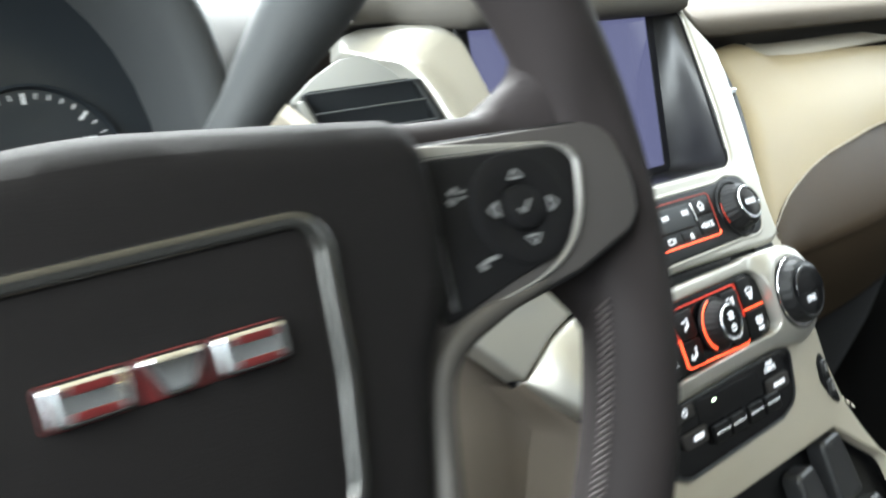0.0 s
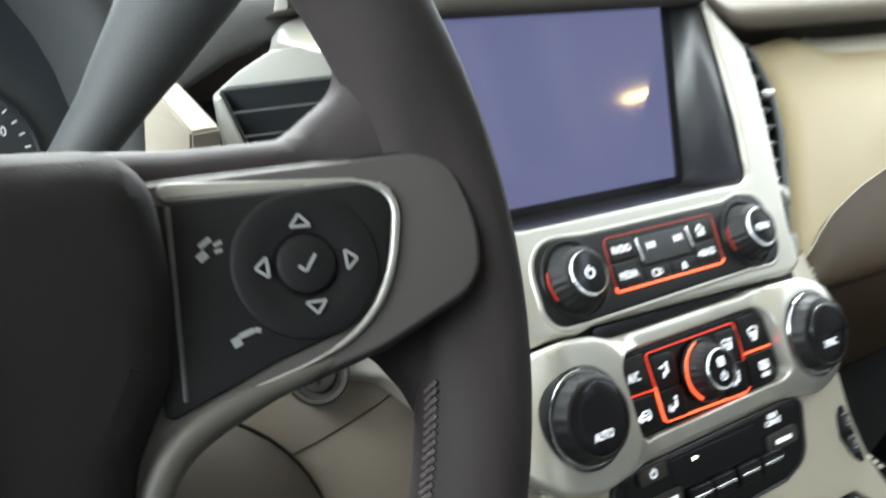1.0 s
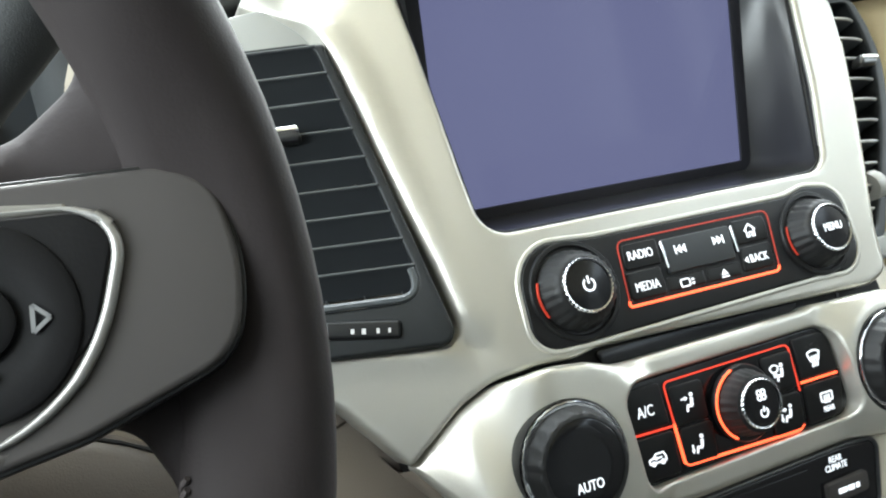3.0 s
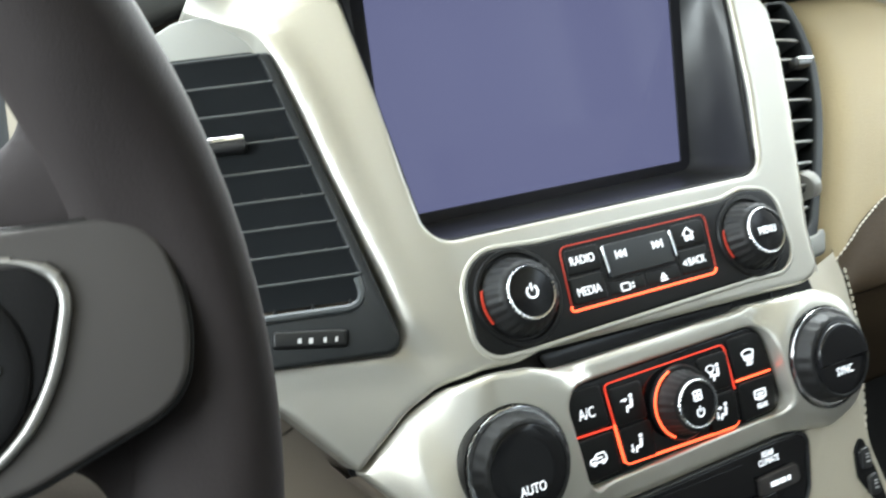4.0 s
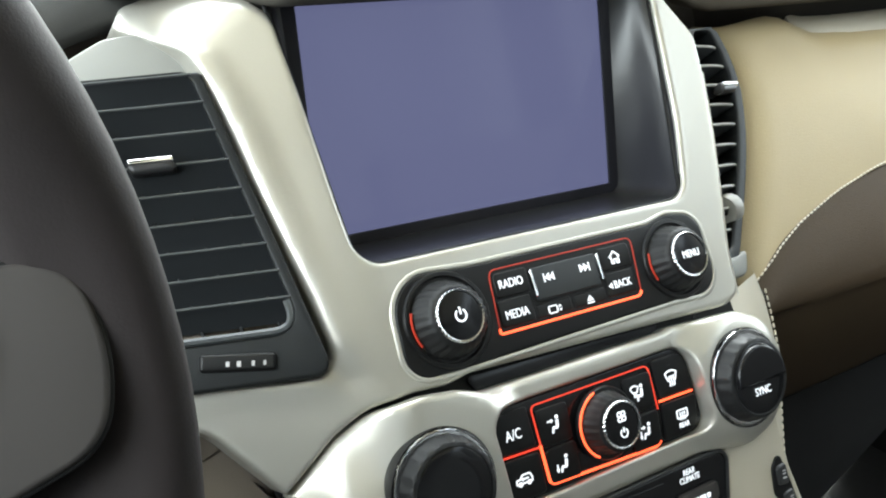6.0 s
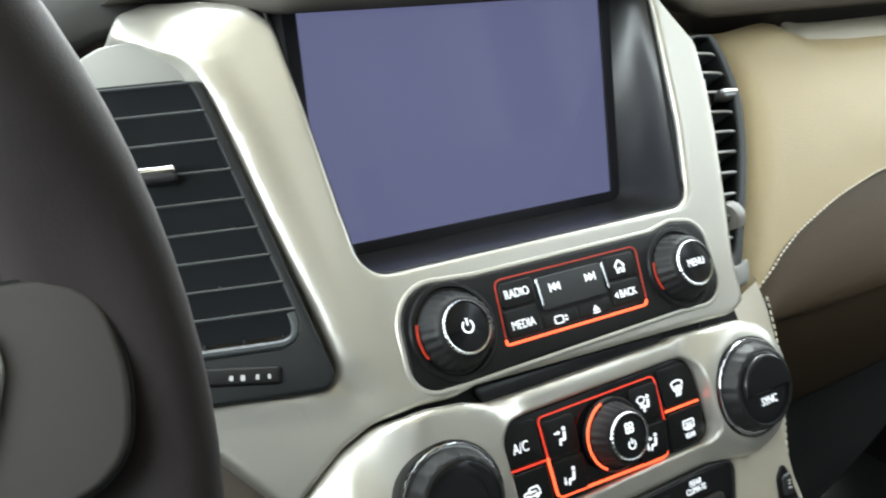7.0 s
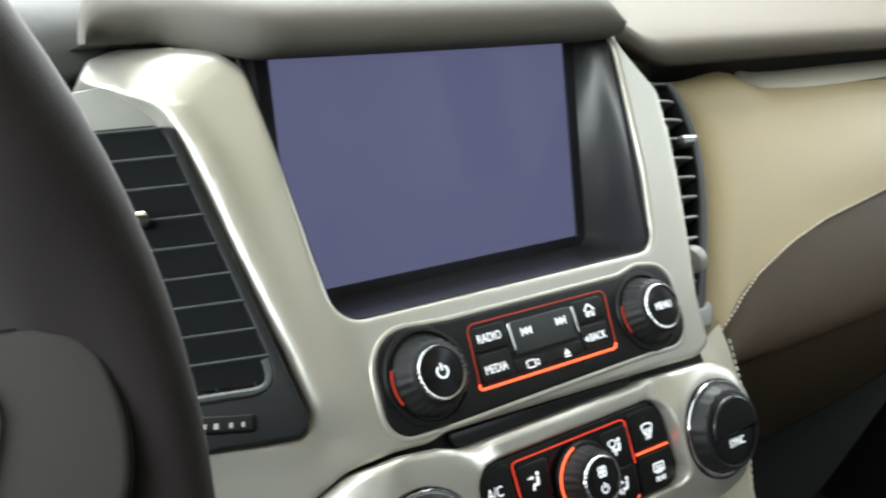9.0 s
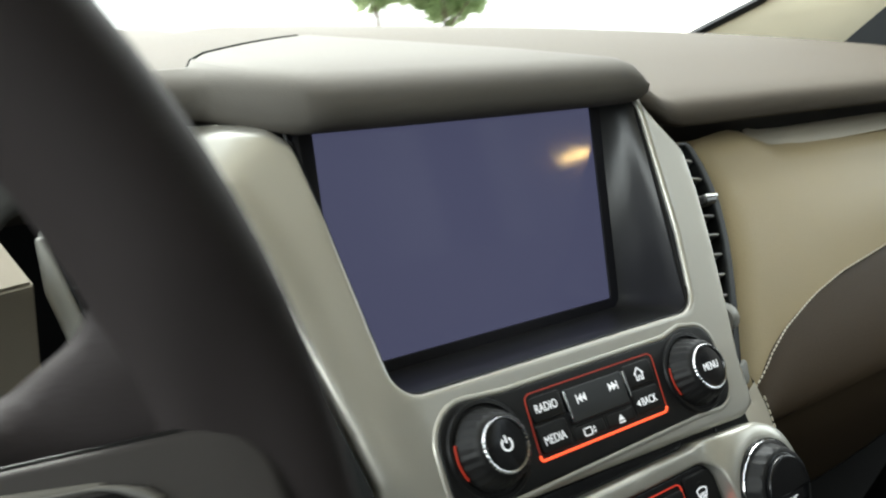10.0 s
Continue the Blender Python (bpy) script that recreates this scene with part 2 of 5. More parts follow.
def tube(points, radius, n=8, closed=False, m=None):
    """A round bar along points (world metres)."""
    pts = [Vector(p) for p in points]
    loops, up = [], None
    for i, p in enumerate(pts):
        a = pts[i - 1] if i or closed else p
        b = pts[(i + 1) % len(pts)] if i + 1 < len(pts) or closed else p
        t = (b - a).normalized()
        up = (up - t * up.dot(t)).normalized() if up else t.orthogonal().normalized()
        side = t.cross(up)
        r = radius(i / (len(pts) - 1)) if callable(radius) else radius
        loops.append([p + (up * math.cos(2 * math.pi * k / n) + side * math.sin(2 * math.pi * k / n)) * r for k in range(n)])
    return loft(loops, True, not closed, not closed, ring=closed)


def block(lo, hi, bevel=0.004, m=None):
    """A box with rounded edges."""
    bm = bmesh.new()
    bmesh.ops.create_cube(bm, size=1)
    for v in bm.verts:
        v.co = [lo[i] + (v.co[i] + 0.5) * (hi[i] - lo[i]) for i in range(3)]
    if bevel:
        bmesh.ops.bevel(bm, geom=bm.edges[:], offset=bevel, segments=3, profile=0.5, affect="EDGES")
    if m:
        bm.transform(m)
    return bm


def face_frame(at, tilt, yaw=0.0):
    """x along the face, y up along it, z out of it towards the cabin."""
    a = radians(tilt)
    turn = Matrix(((1, 0, 0), (0, math.sin(a), -math.cos(a)), (0, math.cos(a), math.sin(a)))).to_4x4()
    return Matrix.Translation(at) @ Matrix.Rotation(radians(yaw), 4, "Z") @ turn


def words(text, size, m, thick=0.25):
    """Lettering in the built-in font, centred, size = cap height in millimetres, standing on the frame m."""
    cu = bpy.data.curves.new("lettering", "FONT")
    cu.body, cu.align_x, cu.align_y, cu.extrude, cu.resolution_u = text, "CENTER", "CENTER", 0, 3
    cu.size, cu.space_line = size / 1000 / 0.69, 0.85
    ob = new("lettering", cu)
    me = bpy.data.meshes.new_from_object(ob.evaluated_get(bpy.context.evaluated_depsgraph_get()))
    bm = bmesh.new()
    bm.from_mesh(me)
    bpy.data.objects.remove(ob)
    bpy.data.curves.remove(cu)
    bpy.data.meshes.remove(me)
    ext = bmesh.ops.extrude_face_region(bm, geom=bm.faces[:])
    bmesh.ops.translate(bm, verts=[v for v in ext["geom"] if isinstance(v, bmesh.types.BMVert)], vec=(0, 0, thick / 1000))
    bmesh.ops.scale(bm, vec=(0.78, 1, 1), verts=bm.verts)
    bm.transform(m)
    return bm


def flat(shapes, m, thick=0.25):
    """Small flat marks: lists of (x, y) millimetre corners raised off the frame m."""
    bm = bmesh.new()
    for s in shapes:
        lo = [bm.verts.new(m @ Vector((x / 1000, y / 1000, 0))) for x, y in s]
        hi = [bm.verts.new(m @ Vector((x / 1000, y / 1000, thick / 1000))) for x, y in s]
        bm.faces.new(hi)
        for i in range(len(s)):
            j = (i + 1) % len(s)
            bm.faces.new((lo[i], lo[j], hi[j], hi[i]))
    return bm


def bar(x0, y0, x1, y1, w):
    """A stroke as four corners."""
    d = Vector((x1 - x0, y1 - y0)).normalized() * w / 2
    return [(x0 - d.y, y0 + d.x), (x0 + d.y, y0 - d.x), (x1 + d.y, y1 - d.x), (x1 - d.y, y1 + d.x)]


def arc(r, a0, a1, w, n=14, c=(0, 0)):
    """A curved stroke as a row of short strokes."""
    pts = [(c[0] + r * math.cos(radians(a0 + (a1 - a0) * k / n)), c[1] + r * math.sin(radians(a0 + (a1 - a0) * k / n))) for k in range(n + 1)]
    return [bar(*p, *q, w) for p, q in zip(pts, pts[1:])]


def band(r, a0, a1, w, m, n=24, thick=0.5):
    """A curved strip in one piece."""
    loops = []
    for k in range(n + 1):
        a = radians(a0 + (a1 - a0) * k / n)
        loops.append([m @ Vector((q * math.cos(a) / 1000, q * math.sin(a) / 1000, h / 1000)) for q, h in ((r - w / 2, 0), (r - w * 0.35, thick), (r + w * 0.35, thick), (r + w / 2, 0))])
    return loft(loops, True, True, True)


# ---- the curved face of the centre stack: u across, v up the face, w out of it (mm) ----
KNOTS = ((-320, 62), (-230, 48), (-170, 24), (-90, 18), (-60, 22), (-35, 28), (-12, 33), (240, 33))


def face_slope(v):
    for (a, sa), (b, sb) in zip(KNOTS, KNOTS[1:]):
        if v <= b:
            return radians(sa + (sb - sa) * max(v - a, 0) / (b - a))
    return radians(33)


FACE = {0: (0.0, 0.85)}
for step in range(240):
    y, z = FACE[step]
    s = face_slope(step + 0.5)
    FACE[step + 1] = (y + math.sin(s) / 1000, z + math.cos(s) / 1000)
for step in range(0, -320, -1):
    y, z = FACE[step]
    s = face_slope(step - 0.5)
    FACE[step - 1] = (y - math.sin(s) / 1000, z - math.cos(s) / 1000)


def wrap(u):
    """How far the left wing of the fascia turns back."""
    d = max(-u - 88, 0)
    return 0.45 * (d * d / 40 if d < 20 else d - 10) / 1000


def stack(u, v, w=0.0):
    v = min(max(v, -319), 239)
    k = math.floor(v)
    y0, z0 = FACE[k]
    y1, z1 = FACE[k + 1]
    f, s = v - k, face_slope(v)
    return Vector((u / 1000, y0 + (y1 - y0) * f + wrap(u) - w / 1000 * math.cos(s), z0 + (z1 - z0) * f + w / 1000 * math.sin(s)))


def on_stack(u, v, w=0.0):
    """The frame of the face at u, v."""
    return face_frame(stack(u, v, w), math.degrees(face_slope(v)))

# ---- centre fascia: two silver bezels on a dark carrier ----
OPENING_LEFT = [(-104.6, 144, 30), (-102.6, 122, 60), (-101.2, 98, 60), (-99.4, 70, 60), (-97, 43, 13)]
OPENING_RIGHT = [(92, 43, 13), (103, 85, 120), (112, 150, 60)]
OPENING = rpoly([(-107, 166, 6)] + OPENING_LEFT + OPENING_RIGHT + [(112, 172, 3)])
UPPER = rpoly([(-163.5, 156.4, 2.5), (-153.5, 150.2, 20), (-142.0, 139.8, 18), (-136.2, 120, 40), (-132.8, 101, 60), (-129.6, 79, 60), (-125, 54, 60),
               (-120, 29, 60), (-116, -1, 13), (-138, -3.5, 30), (-190, -5, 2), (-186, -20, 2), (-168, -24, 10), (-146, -51, 2),
               (-123, -27, 40), (-108, -16.4, 30), (-90, -13, 30), (-72, -14.2, 20), (-60, -12, 10), (57, -15.2, 10), (98, -16.8, 20),
               (108.5, -12, 6), (110.5, 10, 60), (117, 34, 80), (127, 75, 80), (133, 107, 50), (135, 129, 12), (122, 149, 20), (113, 166, 3),
               (112.2, 165, 1)] + OPENING_RIGHT[::-1] + OPENING_LEFT[::-1] + [(-105.6, 160, 8), (-113, 170, 12), (-126, 174.5, 16), (-143.5, 176, 16), (-156, 170.5, 10)])
LOWER = rpoly([(-145.5, -51.4, 2), (-124, -29.0, 34), (-108, -18.2, 30), (-90, -14.8, 30), (-73, -16.6, 14), (-61, -20.2, 8), (-52, -21.0, 10),
               (50, -19.8, 4), (56, -18.4, 4), (98, -20, 20), (115, -27, 14), (122, -42, 20), (122, -66, 20), (112, -82, 14), (92, -88, 14),
               (60, -84, 20), (-62, -86, 20), (-90, -90, 30), (-122, -82, 30)])
CLIMATE = rpoly([(-60, -31, 9), (60, -29, 9), (66, -72, 8), (-56, -75, 9)])


def collar(u, v):
    """The swelling of the lower bezel round the two temperature knobs."""
    d = min(math.hypot(u + 89, v + 52), math.hypot(u - 89, v + 52))
    t = min(max((57 - d) / 21, 0), 1) if u < 0 else min(max((44 - d) / 20, 0), 1)
    wing = min(max((-u - 92) / 34, 0), 1)
    wing = wing * wing * (3 - 2 * wing)
    return 8.0 * t * t * (3 - 2 * t) - 0.0034 * max(-u - 100, 0) ** 2 + 0.42 * wing * (-v - 44)


def ease(a, b, x):
    t = min(max((x - a) / (b - a), 0), 1)
    return t * t * (3 - 2 * t)


def along(table, v):
    """Straight steps through a table of (v, value)."""
    for (a, xa), (b, xb) in zip(table, table[1:]):
        if v <= b:
            return xa + (xb - xa) * max(v - a, 0) / (b - a)
    return table[-1][1]


VENT_EDGE = ((-4, -116), (29, -120), (54, -125), (79, -129.6), (101, -132.8), (120, -136.2), (139, -142.8), (149.6, -156), (154, -171))


CROWN = ((-171, 160), (-160, 170.5), (-143.5, 176), (-126, 174.5), (-113, 170), (-107, 164), (-104, 160))


def ridges(u, v):
    """The rolled edge beside the left vent, and the top that bends back."""
    a = (u - along(VENT_EDGE, v) - 5) / 7
    c = min(max((v + 4) / 14, 0), 1) * min(max((152 - v) / 22, 0), 1)
    e = v - 129 - 0.95 * (u + 141)
    roll = 17 * (1 - math.exp(-(e / 34) ** 2)) if u < -96 and e > 0 else 0
    crown = v - along(CROWN, u) + 13
    if u < -100 and crown > 0:
        roll += crown * crown / 20 * min((-100 - u) / 8, 1)
    under = (-1 + 0.054 * (u + 116) - 4.5 - v) / 6
    sill = 2.2 * math.exp(-under * under) * min(max((-114 - u) / 14, 0), 1) if v < 12 else 0
    return (2.8 * c * math.exp(-a * a) if u < -90 else 0) + sill - roll


fascia = thing("centre_fascia", stack(0, -16), "satin champagne-silver plastic centre fascia set into the dashboard", "dashboard trim")
part("upper_bezel", solid(UPPER, [], 0, 14, 2.6, stack, list(range(-188, -100, 3)) + list(range(-98, 132, 5)), list(range(-48, 116, 4)) + list(range(118, 170, 3)), lift=ridges), SILVER, fascia)
part("lower_bezel", solid(LOWER, [inset(CLIMATE, -0.6)], 0, 12, 3.0, stack, range(-144, 122, 3), range(-88, -16, 3), hole_bevel=1.6, lift=collar), SILVER, fascia)
part("carrier", solid(rpoly([(-150, -50, 8), (-120, -18, 8), (-110, 30, 8), (104, 38, 8), (108, 0, 8), (116, -80, 8), (-120, -80, 8)]), [], -9, 4, 0.5, stack, [-98], range(-78, 38, 12)), BLACK, fascia)
part("disc_slot", solid(rpoly([(-60, -13.5, 2), (56, -15.5, 2), (50, -19.5, 2), (-56, -20.8, 2)]), [], -7, 2, 0.3, stack, [], []), GLOSS, fascia, "black slot between the bezels")

def path_round(corners, seg=6):
    """An open polyline with rounded inner corners (x, y, r)."""
    out = [corners[0][:2]]
    for i in range(1, len(corners) - 1):
        p, a, b = (Vector(corners[k][:2]) for k in (i, i - 1, i + 1))
        r = corners[i][2]
        da, db = (a - p).normalized(), (b - p).normalized()
        for k in range(seg + 1):
            t = k / seg
            out.append(tuple((p + da * r) * (1 - t) ** 2 + p * 2 * t * (1 - t) + (p + db * r) * t * t))
    out.append(corners[-1][:2])
    return out


# recess that leads back to the display
SCR = face_frame((0, 0.0774, 0.8783), 13)


def on_screen(u, v, w=0.0):
    return SCR @ Vector((u / 1000, v / 1000, w / 1000))


def by_angle(loop, c, n=160):
    """The outline met by n rays from c."""
    out = []
    for k in range(n):
        a = 2 * math.pi * k / n
        d, best = Vector((math.cos(a), math.sin(a))), 0.0
        for i in range(len(loop)):
            p, q = Vector(loop[i - 1]) - Vector(c), Vector(loop[i]) - Vector(c)
            e = q - p
            den = d.x * e.y - d.y * e.x
            if abs(den) < 1e-9:
                continue
            t, s = (p.x * e.y - p.y * e.x) / den, (p.x * d.y - p.y * d.x) / den
            if t > 0 and -1e-6 <= s <= 1 + 1e-6:
                best = max(best, t)
        out.append((c[0] + d.x * best, c[1] + d.y * best))
    return out


mouth = by_angle(OPENING, (0, 105))
back_loop = by_angle(rpoly([(-95, -6, 6), (95, -6, 6), (95, 116, 6), (-95, 116, 6)]), (0, 55))
front_pts = [stack(x, y, -3) for x, y in mouth]
back_pts = [on_screen(x, y, 0) for x, y in back_loop]
HEART = on_screen(0, 55)
recess_rings = [front_pts]
for f in (0.12, 0.3, 0.5, 0.7, 0.84, 0.93):
    recess_rings.append([a.lerp(b, f) + (a.lerp(b, f) - HEART).normalized() * (0.0018 * math.sin(math.pi * f ** 1.5) * ease(0.2, 0.5, f) - 0.0007 * (1 - ease(0.2, 0.45, f))) for a, b in zip(front_pts, back_pts)])
part("display_recess", loft(recess_rings + [back_pts]), LINER, fascia, "dark grey recess walls round the display", sharp=50)
lip = path_round(OPENING_LEFT + OPENING_RIGHT)
part("gasket", tube([stack(x, y, -3.2) for x, y in lip if y < 178], 0.0009, 8), BLACK, fascia, "thin black gasket round the display opening")

display = thing("display_screen", on_screen(0, -6), "touchscreen showing a blank bluish-violet picture in a dark recess", "display")
part("display_border", solid(rpoly([(-97, -8, 5), (97, -8, 5), (97, 118, 5), (-97, 118, 5)]), [rpoly([(-89, -0.5, 1), (88.6, -0.5, 1), (88.6, 107, 1), (-89, 107, 1)])], 0.5, 4, 0.4, on_screen), SCREEN_EDGE, display)
part("screen", solid(rpoly([(-90, -2, 1), (90, -2, 1), (90, 109, 1), (-90, 109, 1)]), [], -0.6, 2, 0.1, on_screen), SCREEN, display, "lit blank bluish-violet screen", sharp=5)

# ---- radio controls ----
RADIO = rpoly([(-90, -9, 20), (-66, -9.5, 8), (64, -6.6, 8), (95, -8, 20), (94, 33, 20), (74, 36, 12), (60, 33, 8), (-48, 33, 8), (-88, 36, 21)])
radio = thing("radio_control_panel", stack(0, -9), "gloss black radio control panel with red-lit border and white legends", "radio controls")
part("panel", solid(RADIO, [], 1.2, 6, 1.0, stack, [], [0, 12, 24]), BLACK, radio)
part("rim", solid(inset(RADIO, -2.4), [inset(RADIO, 0.1)], 0.9, 5, 0.9, stack), SILVER, radio, "flared satin silver rim")


def strip(points, width, w, height=0.8):
    """A raised light strip along points on the stack's face."""
    loops = []
    for i, p in enumerate(points):
        a, b = Vector(points[max(i - 1, 0)]), Vector(points[min(i + 1, len(points) - 1)])
        t = (b - a).normalized()
        n = Vector((-t.y, t.x)) * width / 2
        q = Vector(p)
        loops.append([stack(*(q + n), w), stack(*(q + n * 0.6), w + height), stack(*(q - n * 0.6), w + height), stack(*(q - n), w)])
    return loft(loops, True, True, True)


part("light_strip", strip(path_round([(-40.6, 2.6, 0), (-41.4, 0.2, 2.4), (43.2, 0.2, 2.4), (43.6, 2.4, 0)]), 1.3, 1.1), GLOW_HOT, radio, "bright orange light strip")
part("light_strip", strip(path_round([(-40.6, 3, 0), (-38.4, 29, 4), (46.6, 29, 4), (43.8, 3, 0)]), 0.8, 1.0, 0.5), GLOW_DIM, radio, "dim red light strip")


def key(name, corners, parent, top, to=stack, mat=BLACK, label=""):
    return part(name, solid(rpoly(corners), [], top, 2.5, 0.7, to), mat, parent, label)


k = key("button", [(-38, 15.6, 1.5), (-19, 15.6, 1.5), (-18.6, 27, 1.5), (-37, 27, 2.5)], radio, 2.0)
part("legend", words("RADIO", 3.9, on_stack(-28.8, 21.4, 2.0)), LEGEND, k, "white backlit word RADIO")
k = key("button", [(-39.4, 2.2, 2.5), (-20.5, 2.2, 1.5), (-20.4, 14.6, 1.5), (-38.6, 14.6, 1.5)], radio, 2.0)
part("legend", words("MEDIA", 3.9, on_stack(-29.8, 7.4, 2.0)), LEGEND, k, "white backlit word MEDIA")
# black rocker in a paler charcoal, colouring in the grey it reflects
k = key("rocker_button", [(-17, 10.2, 1.2), (20.4, 10.2, 1.2), (21, 25.6, 1.2), (-16.6, 25.6, 1.2)], radio, 3.0, mat=SLAT_DARK)
m = on_stack(-8, 19.8, 3.0)
part("legend", flat([[(-2.6, 0), (0, -2), (0, 2)], [(0, 0), (2.6, -2), (2.6, 2)], bar(-3.1, -2, -3.1, 2, 0.6)], m), LEGEND, k, "white skip-back arrows")
m = on_stack(12.6, 20, 3.0)
part("legend", flat([[(0, 0), (-2.6, 2), (-2.6, -2)], [(2.6, 0), (0, 2), (0, -2)], bar(3.1, -2, 3.1, 2, 0.6)], m), LEGEND, k, "white skip-forward arrows")
for x in (-17.6, 21.8):
    part("side_bar", solid(rpoly([(x - 0.6, 12.5, 0.3), (x + 0.6, 12.5, 0.3), (x + 0.6, 25, 0.3), (x - 0.6, 25, 0.3)]), [], 3.6, 3, 0.3, stack), CHROME, k, "thin bright bar")
k = key("button", [(23.6, 15.6, 1.5), (42.8, 15.6, 1.5), (43.6, 27, 2.5), (23.8, 27, 1.5)], radio, 2.0)
m = on_stack(32.9, 21.2, 2.0)
part("legend", flat([bar(-3.2, 0.1, 0, 3.1, 0.7), bar(0, 3.1, 3.2, 0.1, 0.7), bar(-2.2, 0.6, -2.2, -2.8, 0.6), bar(2.2, 0.6, 2.2, -2.8, 0.6), bar(-2.4, -2.8, -0.7, -2.8, 0.6), bar(0.7, -2.8, 2.4, -2.8, 0.6), bar(-0.8, -2.8, -0.8, -0.8, 0.5), bar(0.8, -2.8, 0.8, -0.8, 0.5), bar(-0.9, -0.8, 0.9, -0.8, 0.5)], m), LEGEND, k, "white house mark")
k = key("button", [(23.4, 3, 1.5), (41.6, 3, 2.5), (42.4, 14.4, 1.5), (23.6, 14.4, 1.5)], radio, 2.0)
part("legend", words("BACK", 3.7, on_stack(33.4, 8.2, 2.0)), LEGEND, k, "white backlit word BACK")
part("legend", flat([[(-1.3, 0), (0.9, 1.5), (0.9, -1.5)]], on_stack(26, 8.2, 2.0)), LEGEND, k, "small white arrow")
k = key("button", [(-19, 2.4, 1.2), (1.2, 2.4, 1.2), (1.2, 8.8, 1.2), (-19, 8.8, 1.2)], radio, 1.8)
m = on_stack(-9.4, 4.9, 1.8)
box = [bar(-3, -1.6, 1.4, -1.6, 0.6), bar(-3, 1.6, 1.4, 1.6, 0.6), bar(-3.2, -1.4, -3.2, 1.4, 0.6), bar(1.6, -1.4, 1.6, 1.4, 0.6)]
part("legend", flat(box + [[(2.5, 0.4), (4.3, 0.4), (3.4, 1.6)], [(2.5, -0.4), (3.4, -1.6), (4.3, -0.4)]], m), LEGEND, k, "white screen mark")
k = key("button", [(2.6, 2.4, 1.2), (22, 2.4, 1.2), (22, 8.8, 1.2), (2.6, 8.8, 1.2)], radio, 1.8)
part("legend", flat([[(-2, -0.6), (2, -0.6), (0, 2)], bar(-2, -1.5, 2, -1.5, 0.7)], on_stack(12, 4.8, 1.8)), LEGEND, k, "white eject mark")


def turning_knob(parent, u, v, base, radius, height, ring_r, name="knob", label=""):
    """A ribbed rubber knob with a chrome ring round a gloss cap."""
    m = on_stack(u, v)
    k = part(name, lathe([(radius + 0.6, 0), (radius + 0.6, 2), (radius, 3), (radius - 1.6, height - 3), (ring_r + 2.2, height - 0.8), (ring_r + 0.8, height), (ring_r - 0.4, height)], m, 96, 24, 0.55, (2, 3)), RUBBER, parent, label)
    part("base_ring", lathe([(base, 0), (base, 1.6), (base - 0.6, 2.4), (base - 2.2, 2.6), (base - 3, 1.4), (radius - 1, 1.4)], m, 64), BLACK, k, "black ring round the knob")
    part("chrome_ring", lathe([(ring_r + 1.0, height - 1), (ring_r + 0.9, height + 0.5), (ring_r + 0.5, height + 0.9), (ring_r - 0.2, height + 0.7), (ring_r - 0.4, height - 0.4)], m, 144, 36, 0.4, (1, 2)), RING, k, "thin knurled chrome ring")
    part("cap", lathe([(ring_r - 0.4, height - 0.8), (ring_r - 0.6, height + 0.1), (ring_r * 0.6, height + 0.5), (0.6, height + 0.7)], m, 48), GLOSS, k, "gloss black cap")
    return k


def power_mark(m, s=1.0):
    return flat(arc(2.6 * s, 125, 415, 0.75 * s, 18) + [bar(0, 0.4 * s, 0, 3.6 * s, 0.75 * s)], m)


k = turning_knob(radio, -65, 12.6, 21.5, 16.8, 12.5, 10.9, "volume_knob", "ribbed black volume knob with chrome ring")
part("legend", power_mark(on_stack(-65, 12.6, 13.3)), LEGEND, k, "white power mark")
part("light_strip", band(18.2, 160, 208, 1.0, on_stack(-65, 12.6, 2.6)), GLOW_DIM, k, "dim red light arc")
k = turning_knob(radio, 70.6, 13.2, 20.5, 16.2, 12.5, 10.6, "menu_knob", "ribbed black menu knob with chrome ring")
part("legend", words("MENU", 3.6, on_stack(70.6, 13.2, 13.3)), LEGEND, k, "white backlit word MENU")
part("light_strip", band(17.6, 162, 208, 0.8, on_stack(70.6, 13.2, 2.6)), GLOW_DIM, k, "dim red light arc")

# ---- climate controls ----
climate = thing("climate_control_panel", stack(0, -74), "black climate control panel with red-lit border, knobs and white legends", "climate controls")
part("panel", solid(CLIMATE, [], -1.6, 5, 0.6, stack, [], [-40, -50, -60]), GLOSS, climate)
part("light_strip", strip(path_round([(-33.6, -52, 0), (-31.6, -71, 3), (34, -72.4, 3), (36, -70, 0)]), 1.35, -1.4), GLOW_HOT, climate, "bright orange-red light strip")
part("light_strip", strip(path_round([(-33.4, -52, 0), (-34.6, -34, 3), (36.2, -33, 3), (37.4, -55, 0)]), 0.75, -1.4, 0.5), GLOW, climate, "red light strip")
part("light_strip", strip([(-56.5, -52.4), (-35, -52.8)], 1.0, -1.4), GLOW, climate, "red light strip")
part("light_strip", strip([(38.8, -51.8), (61, -51.8)], 1.2, -1.4), GLOW_HOT, climate, "orange light strip")
k = key("button", [(-58, -51.4, 1.5), (-36, -51.4, 1.5), (-37.2, -33, 1.5), (-58, -33.4, 7)], climate, -0.4)
part("legend", words("A/C", 4.6, on_stack(-46.9, -43.6, -0.4)), LEGEND, k, "white backlit letters A/C")
k = key("button", [(-55, -73, 7), (-34.2, -72.6, 1.5), (-35.4, -54.2, 1.5), (-57, -54, 1.5)], climate, -0.4)
m = on_stack(-45.6, -63.8, -0.4)
